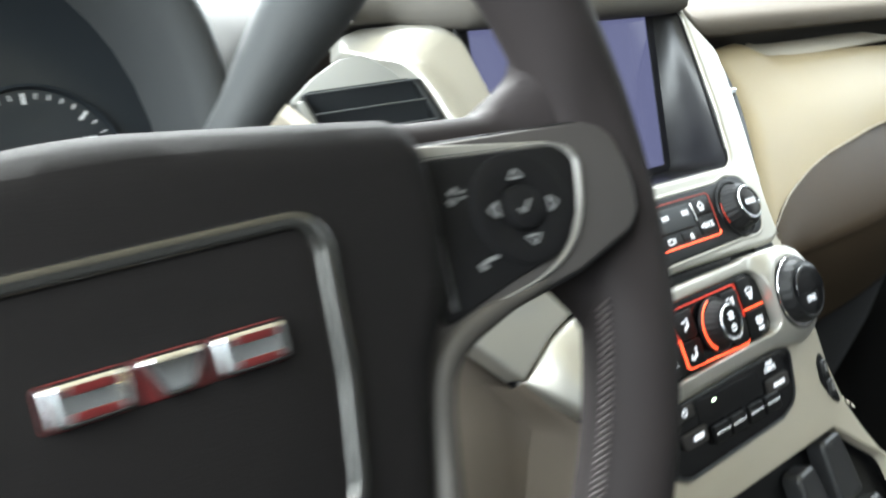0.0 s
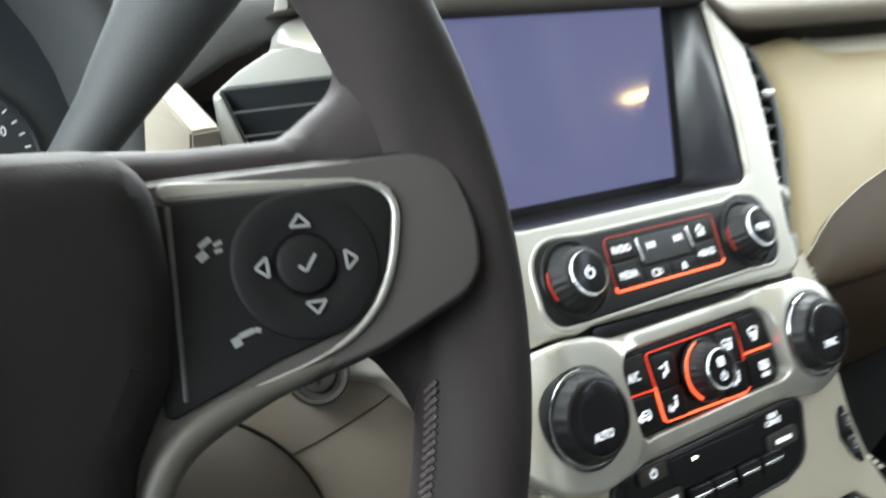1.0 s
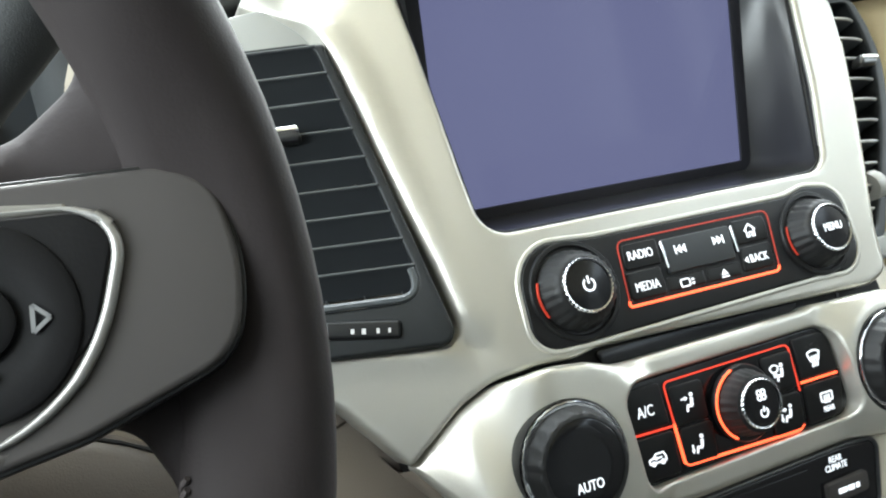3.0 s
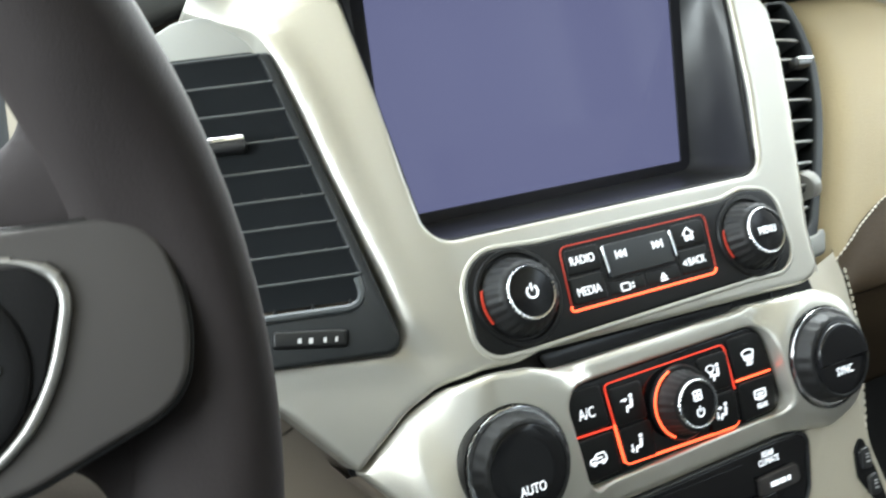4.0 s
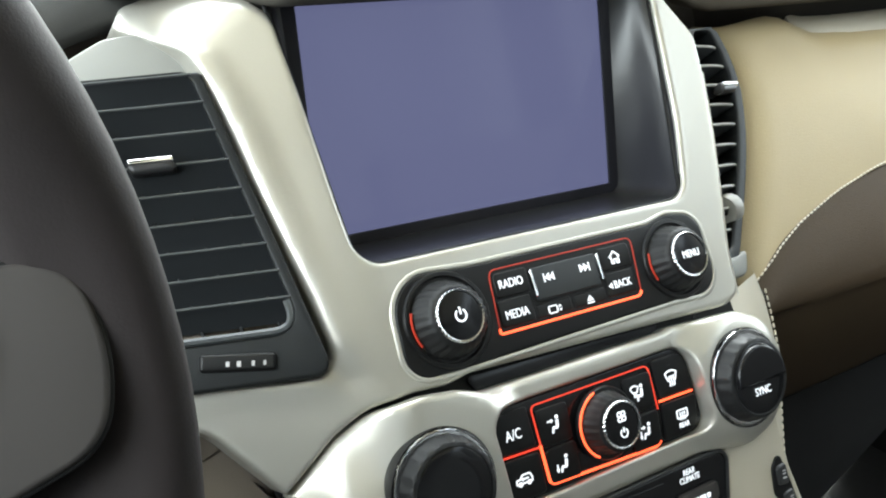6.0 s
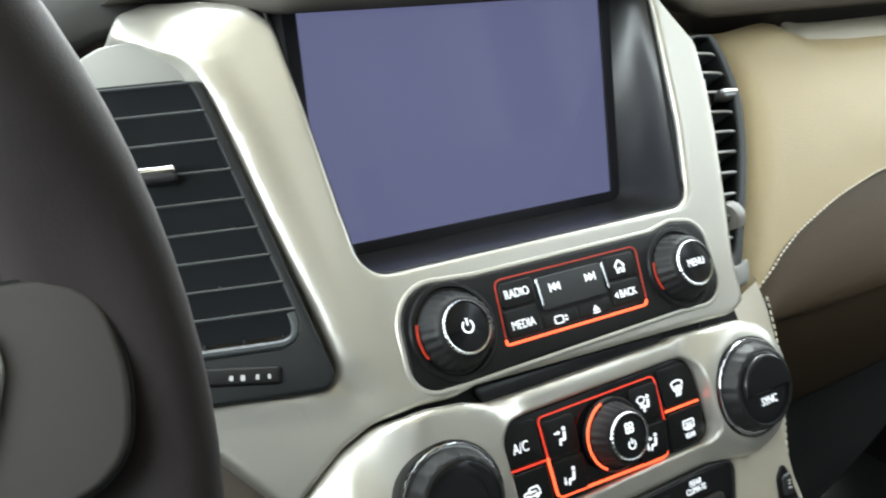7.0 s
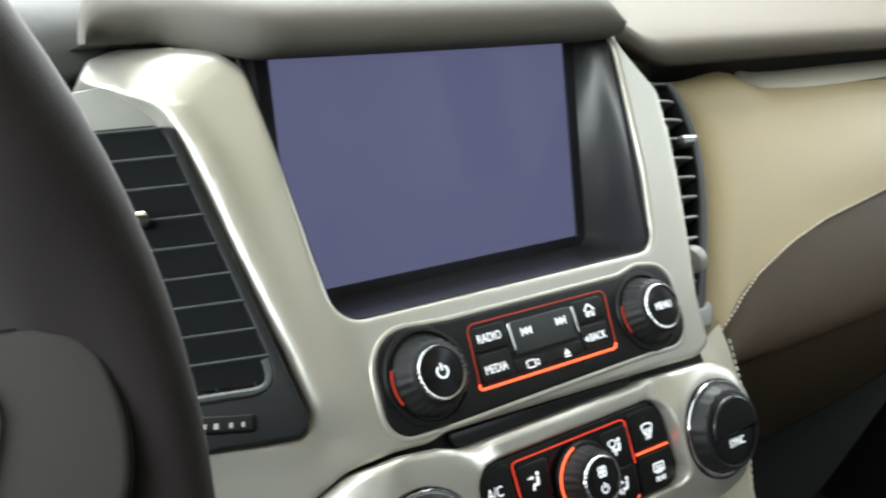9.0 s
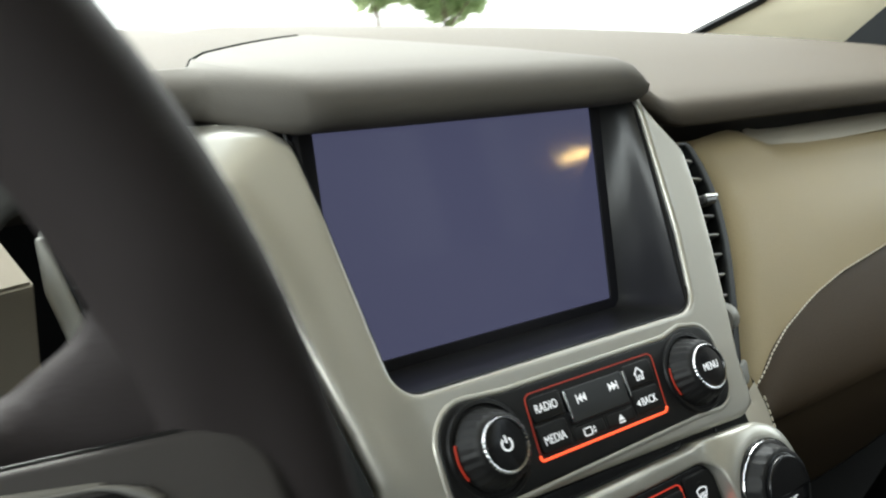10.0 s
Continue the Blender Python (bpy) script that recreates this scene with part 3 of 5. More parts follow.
part("legend", flat([bar(-4.2, -1.5, 4.2, -1.5, 0.7), bar(-4.2, -1.6, -4.2, 0.3, 0.7), bar(-4.3, 0.3, -2.2, 0.6, 0.7), bar(-2.4, 0.5, -0.8, 2.2, 0.7), bar(-0.9, 2.2, 3.2, 2.2, 0.7), bar(3.1, 2.3, 4.2, 0.2, 0.7), bar(4.2, 0.4, 4.2, -1.6, 0.7), bar(-0.6, 0.3, 2.2, 0.3, 0.7), [(-0.6, 1.3), (-0.6, -0.7), (-2.0, 0.3)], *arc(0.9, 0, 360, 0.6, 8, (-2.4, -1.7)), *arc(0.9, 0, 360, 0.6, 8, (2.4, -1.7))], m), LEGEND, k, "white recirculation mark")
for x, y, marks in ((-24.2, -45.2, 0), (-23.2, -63.6, 1), (27.4, -44.4, 2), (27.6, -63.2, 3)):
    k = key("button", [(x - 8.6, y - 8.4, 2), (x + 9, y - 8.4, 2), (x + 9, y + 8.6, 2), (x - 8.6, y + 8.6, 2)], climate, -0.6)
    m = on_stack(x, y, -0.6)
    head = [(1.7 + 0.95 * math.cos(a * 0.785), 3.3 + 0.95 * math.sin(a * 0.785)) for a in range(8)]
    lines = [head, bar(1.7, 2.0, 1.2, -1.3, 1.4), bar(1.5, -1.5, -1.2, -1.0, 1.15), bar(-1.0, -0.8, -1.7, -3.5, 0.95)]
    if marks in (0, 3):
        lines += [bar(-3.9, 2.2, -1.9, 2.2, 0.7), [(-1.9, 3.2), (-1.9, 1.2), (-0.4, 2.2)]]
    if marks in (1, 3):
        lines += [bar(-3.6, 0.6, -3.6, -1.6, 0.7), [(-4.6, -1.6), (-2.6, -1.6), (-3.6, -3.2)]]
    if marks == 2:
        lines += arc(3.4, 40, 140, 0.55, 8, (-2.6, 0.6)) + [bar(-5.2, 2.8, -4.0, 0.9, 0.55), bar(-0.2, 2.8, -1.2, 0.9, 0.55), bar(-4.0, 0.9, -1.2, 0.9, 0.55), bar(-3.2, 0.6, -3.2, -1.6, 0.6), bar(-2.0, 0.6, -2.0, -1.6, 0.6)]
    part("legend", flat(lines, m), LEGEND, k, "white airflow mark")
k = key("button", [(39.6, -50.6, 1.5), (62, -50.6, 1.5), (59.8, -31.6, 7), (38.6, -31.6, 1.5)], climate, -0.4)
m = on_stack(48.8, -42.6, -0.4)
part("legend", flat([*arc(7, 58, 122, 0.75, 8, (0, -3.2)), bar(-3.7, 2.8, -2.3, -1.0, 0.7), bar(3.7, 2.8, 2.3, -1.0, 0.7), bar(-2.4, -0.9, -1.9, -0.9, 0.6), bar(2.4, -0.9, 1.9, -0.9, 0.6), *[bar(x + a, 1.4 - 1.7 * q, x - a, 1.4 - 1.7 * (q + 1), 0.6) for x in (-1.4, 0, 1.4) for q, a in ((0, 0.3), (1, -0.3), (2, 0.3))]], m), LEGEND, k, "white windscreen defrost mark")
part("status_light", flat([bar(-1.4, 6.4, 1.4, 6.4, 0.7)], m), RUBBER, k)
k = key("button", [(38.8, -71.4, 1.5), (60.5, -70.6, 7), (62.4, -53.4, 1.5), (39.6, -53.4, 1.5)], climate, -0.4)
m = on_stack(51.4, -61.4, -0.4)
part("legend", flat([bar(-3.4, 2.4, 3.4, 2.4, 0.7), bar(-3.4, -1.4, 3.4, -1.4, 0.7), bar(-3.4, 2.4, -3.4, -1.4, 0.7), bar(3.4, 2.4, 3.4, -1.4, 0.7), bar(-1.4, 1.4, -1.4, -2.6, 0.6), bar(0, 1.4, 0, -2.6, 0.6), bar(1.4, 1.4, 1.4, -2.6, 0.6)], m), LEGEND, k, "white rear window mark")
part("legend", words("REAR", 2.5, on_stack(51.8, -66.6, -0.4)), LEGEND, k, "white backlit word REAR")
k = turning_knob(climate, 3.2, -51.8, 17, 14.6, 12.0, 10.2, "fan_knob", "ribbed black fan knob with chrome ring")
m = on_stack(3.2, -48.2, 12.8)
part("legend", flat(arc(1.1, 0, 360, 0.6, 10, (-1.1, 1.1)) + arc(1.1, 0, 360, 0.6, 10, (1.1, 1.1)) + arc(1.1, 0, 360, 0.6, 10, (-1.1, -1.1)) + arc(1.1, 0, 360, 0.6, 10, (1.1, -1.1)), m), LEGEND, k, "white fan mark")
part("legend", power_mark(on_stack(3.2, -55.4, 12.8), 0.75), LEGEND, k, "white power mark")
part("light_strip", band(16.2, 108, 238, 1.15, on_stack(3.2, -51.8, 2.6), 32), GLOW_HOT, k, "orange-red light arc")


def temperature_knob(u, v, text, du, dv):
    """A large black temperature knob with a chrome foot ring and a gloss cap."""
    m = on_stack(u, v, 5.2)
    k = part("temperature_knob", lathe([(23, 0), (22.6, 3), (21.8, 5), (20.6, 9.5), (19.4, 11.2), (18.0, 11.6), (17.4, 11.2)], m, 96, 20, 0.5, (2, 3)), RUBBER, climate, "large ribbed black temperature knob")
    part("chrome_ring", lathe([(24.4, -2), (24.4, 3.6), (24.1, 4.3), (23.7, 4.4), (23.2, 3.9)], m, 96, 64, 0.22, (1, 2, 3)), RING, k, "knurled chrome foot ring")
    part("foot_gap", lathe([(25.0, -5), (25.0, 3.0), (24.9, 3.3), (24.7, 3.2), (24.5, 1)], m, 64), BLACK, k, "black gap round the knob")
    part("cap", lathe([(18.0, 9), (17.6, 11.3), (16.8, 11.8), (10, 11.7), (0.6, 11.6)], m, 48), GLOSS, k, "gloss black cap")
    part("legend", words(text, 3.9, m @ Matrix.Translation((du / 1000, dv / 1000, 0.0121))), LEGEND, k, f"white backlit word {text}")
    return k


temperature_knob(-89.5, -52.4, "AUTO", -0.4, -8.2)
k = temperature_knob(90, -52.3, "SYNC", 0, -6.4)
GRIP = on_stack(90, -52.3, 5.2)
half = [(16.6 * math.cos(radians(a)), 16.6 * math.sin(radians(a))) for a in range(-6, 187, 8)]
part("grip", solid(half, [], 14.2, 3.4, 1.6, lambda x, y, z: GRIP @ Vector((x / 1000, y / 1000, z / 1000))), GLOSS, k, "raised half-round grip")

# ---- rear climate and seat keys under the bezel ----
REAR_PANEL = rpoly([(-76, -91, 8), (-60, -89.5, 6), (58, -86.5, 6), (78, -87.5, 6), (74, -121, 14), (54, -128, 10), (-54, -131, 12), (-72, -122, 14)])
rear = thing("rear_climate_panel", stack(0, -126), "black key panel for rear climate and seats under the silver bezel", "switch panel")
part("panel", solid(REAR_PANEL, [], -1.0, 6, 1.2, stack, [], [-100, -110, -120]), GLOSS, rear)
part("rim", solid(inset(REAR_PANEL, -1.6), [inset(REAR_PANEL, 0.1)], -0.4, 5, 0.7, stack), LINER, rear, "black rim")
part("legend", words("REAR\nCLIMATE", 3.0, on_stack(51, -92.4, -1.0)), LEGEND, rear, "white backlit words REAR CLIMATE")
part("readout", solid(rpoly([(-34, -105, 1), (34, -104, 1), (34, -91, 1), (-34, -91, 1)]), [], -0.6, 1, 0.2, stack), GLOSS, rear, "dark readout window")
k = key("button", [(42, -110, 1.5), (68, -109, 3), (67, -99.5, 2), (42, -100.4, 1.5)], rear, 1.6, mat=NICKEL, label="grey key")
part("legend", flat([bar(-6.5, 0, -1.4, 0, 2.4), bar(-0.6, 0, 3.4, 0, 2.4), bar(4.4, 0, 6.6, 0, 2.4)], on_stack(54.5, -104.8, 1.6)), LEGEND, k, "white unreadable print")
k = key("button", [(-58, -97.5, 2), (-38, -97, 1.5), (-38, -88.5, 1.5), (-59, -89, 3)], rear, 1.2, mat=NICKEL, label="grey key")
part("legend", power_mark(on_stack(-48.3, -92.6, 1.2), 0.8), LEGEND, k, "white power mark")
k = key("button", [(-53, -115, 3), (-30, -115, 1.5), (-30, -105, 1.5), (-55, -105, 1.5)], rear, 1.2, mat=NICKEL, label="grey key")
part("legend", flat([bar(-5, 0, 5, 0, 3.0)], on_stack(-39.5, -109.6, 1.2)), LEGEND, k, "white unreadable print")
for x in (-17, 1.5, 22, 42):
    k = key("toggle_key", [(x - 8.4, -119.6, 1.2), (x + 8.4, -119.6, 1.2), (x + 8.4, -108.6, 1.2), (x - 8.4, -108.6, 1.2)], rear, 2.6)
    part("bright_edge", solid(rpoly([(x - 7.6, -114.6, 0.6), (x + 7.6, -114.6, 0.6), (x + 7.6, -112.8, 0.6), (x - 7.6, -112.8, 0.6)]), [], 3.4, 1, 0.4, stack), CHROME, k, "bright metal edge")
part("status_light", flat([bar(-1.6, 0, 1.6, 0, 1.4)], on_stack(-15.6, -94.5, -0.5)), material("pale_green_light", (0.5, 0.6, 0.4), 0.4, glow=(0.7, 0.9, 0.55), glow_strength=0.5), rear, "pale green lit mark")

# ---- air vents ----


def vent(name, frame_m, width, height, slant, rows, label, tab_row, tab, foot=6, edge=None, rise=0.0):
    """A tall vent: dark housing, slats across, a slider on one of them. slant: shift of x per y (both rims);
    edge: table of the far rim's (y, x) where it bows; rise: how far the slats climb towards the far rim."""
    v = thing(name, frame_m @ Vector((0, -height / 2000, 0)), label, "air vent", "vents of the dashboard")
    w, h = width / 2, height / 2

    def to(x, y, z):
        return frame_m @ Vector(((x + slant * y) / 1000, (y + rise * (x - w)) / 1000, z / 1000))
    far = edge or ((-h, w), (h, w))
    rim_pts = [(along(far, y), y) for y in [-h + height * k / 10 for k in range(11)]]
    if edge:
        hole = rpoly([(-w, -h, 5)] + [(x, y, 6) for x, y in rim_pts] + [(-w, h, 4)])
        shell = rpoly([(-w - 6, -h - foot, 6), (rim_pts[0][0] + 6, -h - foot, 6)] + [(x + 9.0, y, 10) for x, y in rim_pts] + [(rim_pts[-1][0] + 2, h + 3, 4), (-w - 6, h + 1, 3)])
    else:
        hole = rpoly([(-w, -h, 8), (w, -h, 12), (w, h, 4), (-w, h, 4)])
        shell = rpoly([(-w - 2, -h - foot, 3), (w + 5, -h - foot, 8), (w + 5, h + 1, 2), (-w - 2, h + 1, 2)])
    part("housing", solid(shell, [hole], 0, 40, 1.5, to), VENT_BLACK, v)
    part("duct", solid(rpoly([(-w - 5, -h - 5, 4), (w + 4, -h - 5, 4), (w + 4, h + 1, 4), (-w - 5, h + 1, 4)]), [], -30, 4, 0.5, to), SLAT if edge else BLACK, v, "dark back of the vent")
    if not edge:
        lip = [to(x, y, -0.6) for x, y in path_round([(-w, -h + 1.5, 0), (w - 2, -h + 1.5, 9), (w - 1.2, -h + 13, 0)])]
        part("sill", tube(lip, 0.0017, 8), SLAT, v, "rounded grey sill of the vent")
    for i in range(4):
        x = -w + (i + 0.5) * width / 4
        top = h * (0.6 if edge and i > 1 else 1)
        part("vane", solid(rpoly([(x - 0.7, -h, 0.1), (x + 0.7, -h, 0.1), (x + 0.7, top, 0.1), (x - 0.7, top, 0.1)]), [], -9 if not edge else -17, 11, 0.3, to), VENT_BLACK, v)
    for i, y in enumerate(rows):
        x1 = along(far, y) + (1 if not edge else -0.5)
        loops, front = [], []
        for k in range(9):
            f = k / 8
            x = -w - 1 + (x1 + w + 1) * f
            back = 3.0 * f ** 4 if edge else 0
            shape = ((0.7, -4.0), (1.0, -1.2), (0.8, 0.1), (0.2, 0.5), (-0.5, 0.1), (-0.9, -1.4), (-3.0, -12.0), (-1.8, -12.4)) if edge else ((0.6, -4.0), (0.8, -1.2), (0.6, 0.0), (0.1, 0.3), (-0.4, 0.0), (-0.8, -1.2), (-8.6, -9.8), (-8.2, -10.8))
            loops.append([to(x, y + a, b - back) for a, b in shape])
            front.append(to(x, y + 0.35, 0.2 - back))
        s = part("slat", loft(loops, True, True, True), SLAT if edge else SLAT_DARK, v)
        # light caught by the slat's front, put in as a paler tube
        part("front_edge", tube(front, 0.0009 if edge else 0.00062, 6), SLAT_PALE if edge else SLAT, s, "thin front edge, coloured pale for caught light" if edge else "thin front edge, coloured grey for caught light")
        if i == tab_row:
            a, b = tab
            y -= 2.4 if edge else 0
            part("slider", solid(rpoly([(a, y - 3.4, 2.4), (b, y - 3.0, 2.4), (b, y + 3.0, 2.4), (a, y + 3.2, 2.4)]), [], 5.5, 7, 2.2, to), LINER, s, "dark slider grip")
            part("slider_tip", solid(rpoly([(a + 1, y + 0.2, 0.8), (b + 0.4, y + 0.2, 0.8), (b + 0.4, y + 2.8, 0.8), (a + 1, y + 2.8, 0.8)]), [], 6.0, 3, 0.9, to), SILVER_BRIGHT if edge else CHROME, s, "bright slider edge")
    return v, to


LVA = face_frame((-0.1573, 0.0709, 0.9275), 33, -25)
LV = LVA @ Matrix.Translation((-0.0035, -0.0165, -0.001))
left_vent, lv_to = vent("air_vent", LV, 62, 109, -0.412, [-40.5, -29.6, -18.3, -6.9, 5.2, 17.4, 30.0, 42.2, 54.2], "tall charcoal vent beside the steering wheel", 5, (-8, 10.5), 18, None, 0.10)


def on_vent(x, y, z=0.0):
    return LVA @ Vector((x / 1000, y / 1000, z / 1000))


part("blank", solid(rpoly([(-66, 31.4, 2), (12, 39.4, 2), (4, 52, 14), (-8, 58, 14), (-21, 61, 14), (-33, 58.5, 14), (-50, 47, 14)]), [], -13, 14, 1.2, on_vent), BLANK, left_vent, "satin grey blank above the slats")
# silver rim; its shade is put in by using the grey material
part("rim", solid(rpoly([(-42, -78, 1), (-32.6, -78, 1), (-32.6, 52, 1), (-37, 52, 3), (-42, 30, 8)]), [], 0.5, 20, 2.4, lv_to), BLANK, left_vent, "silver left rim, coloured grey for its shade")
wheel_m = LVA @ Matrix.Translation((0.026, -0.0825, -0.002))
part("thumbwheel", solid(rpoly([(-17, -3.6, 1.5), (13, -3.6, 1.5), (13, 3.6, 1.5), (-17, 3.6, 1.5)]), [], 3, 8, 1.5, lambda x, y, z: wheel_m @ Vector((x / 1000, y / 1000, z / 1000))), BLACK, left_vent, "ribbed thumbwheel")
part("legend", flat([bar(-6, 0.3, -6, -1.6, 1.4), bar(-1.6, 0.4, -1.6, -1.8, 1.6), bar(4, 0.4, 4, -1.6, 1.2), bar(8.5, 0.4, 8.5, -1.4, 1.0)], wheel_m @ Matrix.Translation((0, 0, 0.003))), PRINT, left_vent, "small white marks")

RV = face_frame((0.1685, 0.070, 0.895), 33, 14) @ Matrix.Translation((-0.003, 0, 0))
right_vent, rv_to = vent("air_vent", RV, 40, 124, 0.65, [-52 + 11.55 * i for i in range(10)], "tall charcoal vent beside the cream dashboard pad", 7, (0, 16.5), 6, ((-62, 9), (-54, 11.2), (-35, 17.4), (-15, 22), (4.5, 24), (25, 21.4), (36, 17), (47, 10.5), (56, 3), (66, -6)), -0.13)
disc = RV @ Matrix.Translation(((12.5 - 0.65 * 39.5) / 1000, -0.0395, -0.005)) @ Matrix.Rotation(radians(90), 4, "Y")
part("thumbwheel", lathe([(3, -4.5), (8.4, -4.5), (9.2, -3.4), (9.2, 3.4), (8.4, 4.5), (3, 4.5)], disc, 36, 18, 0.5, (2, 3)), SLAT_PALE, right_vent, "grey ribbed thumbwheel")
part("foot", solid(rpoly([(-26, -80, 3), (22, -77, 4), (23, -63, 4), (14, -66, 6), (-26, -68, 3)]), [], 1, 12, 2, rv_to), BLANK, right_vent, "satin grey foot of the vent")
part("side_cheek", solid(rpoly([(-40, -66, 6), (-26, -66, 6), (-26, 66, 6), (-40, 66, 6)]), [], -1, 20, 1.5, rv_to), VENT_BLACK, right_vent, "black cheek")

# ---- dashboard ----
dash = thing("dashboard", (0.3, 0.3, 0.6), "taupe dashboard with cream leather passenger pad and pale stitching", "dashboard")


def glass_foot(x):
    """Where the windscreen meets the dashboard."""
    return 0.78 - 0.42 * (abs(x) / 0.8) ** 3


def pad_section(x):
    lip = 0.9635 + 0.0215 * (1 - ease(0.125, 0.205, x))
    f = 0.121 - 0.012 * ease(0.3, 0.8, x) - 0.016 * (1 - ease(0.125, 0.205, x))
    end = glass_foot(x)
    fall = 0.022 * max(0, (x - 0.55) / 0.35) ** 2 + 0.007 * (1 - ease(0.122, 0.22, x))
    return [(x, 0.17, lip - 0.006), (x, f + 0.02, lip - 0.0045), (x, f + 0.004, lip - 0.0045), (x, f + 0.0008, lip - 0.0035), (x, f, lip - 0.001), (x, f + 0.002, lip + 0.004),
            (x, f + 0.006, lip + 0.0092), (x, f + 0.015, lip + 0.0130), (x, f + 0.05, lip + 0.0155 - 0.3 * fall), (x, f + 0.14, 0.990 - 0.7 * fall), (x, (f + end) / 2 + 0.08, 0.997 - fall), (x, end, 0.994 - fall), (x, end + 0.15, 0.97 - fall), (x, end + 0.15, 0.90)]


part("dash_top", loft([pad_section(0.122 + 0.02 * i) for i in range(42)], False), PAD_TOP, dash, "taupe grained dash top", sharp=60)
part("dash_top", loft([[(x, 0.22, 0.93), (x, 0.23, 0.974), (x, 0.32, 0.988), (x, 0.45, 0.991), (x, 0.6, 0.992), (x, glass_foot(x), 0.992), (x, glass_foot(x) + 0.15, 0.97), (x, glass_foot(x) + 0.15, 0.9)]
                       for x in [-0.86 + 0.04 * i for i in range(25)] + [0.125]], False), PAD_TOP, dash, "taupe grained dash top", sharp=60)


HOOD_X, HOOD_END = (-0.163, -0.145, -0.126, -0.081, -0.055, 0.018, 0.07, 0.114, 0.14), (0.112, 0.124, 0.147, 0.236, 0.272, 0.349, 0.394, 0.423, 0.433)


def hood_section(x):
    end = float(np.interp(x, HOOD_X, HOOD_END))
    drop = 0.006 * max(0, (x - 0.10) / 0.027) ** 2
    side = ease(-0.100, -0.132, x) if x < -0.100 else 0
    f = 0.076 + 0.012 * max(0, (x - 0.09) / 0.037) ** 2 + 0.004 * (x / 0.14) ** 2 + 0.040 * side
    end = max(end, f + 0.022)
    up = 0.003 * side
    return [(x, f + 0.05, 0.978), (x, f + 0.016, 0.983 + up), (x, f + 0.006, 0.985 + up), (x, f + 0.001, 0.989 + up), (x, f, 0.994 + up), (x, f + 0.003, 1.001 - drop + up / 2),
            (x, min(f + 0.010, end - 0.010), 1.006 - drop), (x, min(f + 0.022, end - 0.006), 1.009 - drop), (x, min(f + 0.1, end - 0.004), 1.009 - drop), (x, end, 1.005 - drop), (x, end + 0.006, 0.985)]


xs = [-0.152, -0.146, -0.138, -0.13, -0.124, -0.118, -0.112, -0.106, -0.1, -0.09, -0.06, -0.03, 0.0, 0.03, 0.06, 0.085, 0.1, 0.112, 0.120, 0.1255, 0.1275]
def shrunk(x, at, k):
    sec = hood_section(x)
    return [(at, 0.115 + (y - 0.115) * k, 0.99 + (z - 0.99) * k) for _, y, z in sec]


part("screen_hood", loft([shrunk(-0.152, -0.163, 0.15), shrunk(-0.152, -0.161, 0.55), shrunk(-0.152, -0.157, 0.85)] + [hood_section(x) for x in xs] + [[(at, 0.20 + (y - 0.20) * k, 0.992 + (z - 0.992) * k) for _, y, z in hood_section(0.1275)] for at, k in ((0.1287, 0.93), (0.1293, 0.8), (0.1295, 0.5))], False, True, True), HOOD, dash, "grey grained hood over the display", sharp=50)


part("seam", tube([(x, hood_section(x)[-2][1], hood_section(x)[-2][2] + 0.0002) for x in xs[2:-5]], 0.0009, 6), SEAM, dash, "dark seam behind the hood")


def stitch_line(x):
    pts = ((0.165, 0.806), (0.173, 0.816), (0.19, 0.828), (0.208, 0.837), (0.245, 0.848), (0.286, 0.8555), (0.378, 0.864), (0.5, 0.869), (0.9, 0.87))
    for (a, za), (b, zb) in zip(pts, pts[1:]):
        if x <= b:
            return za + (zb - za) * max(x - a, 0) / (b - a)
    return 0.87


def cream_y(z):
    return 0.031 + (z - 0.814) * 0.78


def cream_top(x):
    return 0.9445 + 0.004 * ease(0.225, 0.285, x) - 0.0135 * ease(0.285, 0.325, x) - 0.013 * ease(0.33, 0.8, x)


def cream_left(z):
    pts = ((0.80, 0.158), (0.8176, 0.1685), (0.8375, 0.1835), (0.8638, 0.202), (0.88, 0.2125), (0.8976, 0.2215), (0.922, 0.2270), (0.935, 0.2255), (0.9473, 0.2217), (0.956, 0.216))
    for (a, xa), (b, xb) in zip(pts, pts[1:]):
        if z <= b:
            return xa + (xb - xa) * max(z - a, 0) / (b - a)
    return 0.216


def cream_column(k):
    """Columns of the passenger pad, from its left rim to the door."""
    s = (k / 40) ** 1.6
    out = []
    for j in range(17):
        f = j / 16
        x = cream_left(0.946 - 0.132 * f) + s * 0.66
        z0, z1 = cream_top(x), stitch_line(x)
        z = z0 + (z1 - z0) * f
        x = cream_left(z) + s * 0.66
        bulge = 0.006 * math.sin(math.pi * f)
        fold = 0.006 * max(0, 1 - s * 0.66 / 0.016) ** 2
        out.append((x, cream_y(z) - bulge + fold + 0.008 * (1 - ease(0, 0.06, f)) + 0.10 * s ** 3, z))
    return out


cols = [cream_column(k) for k in range(41)]
rim = [[(x - d, y + e, z) for x, y, z in cols[0]] for d, e in ((0.008, 0.030), (0.0075, 0.014), (0.0055, 0.006), (0.0025, 0.0020))]
part("cream_pad", loft(rim + cols, False), CREAM, dash, "cream leather passenger pad", sharp=60)


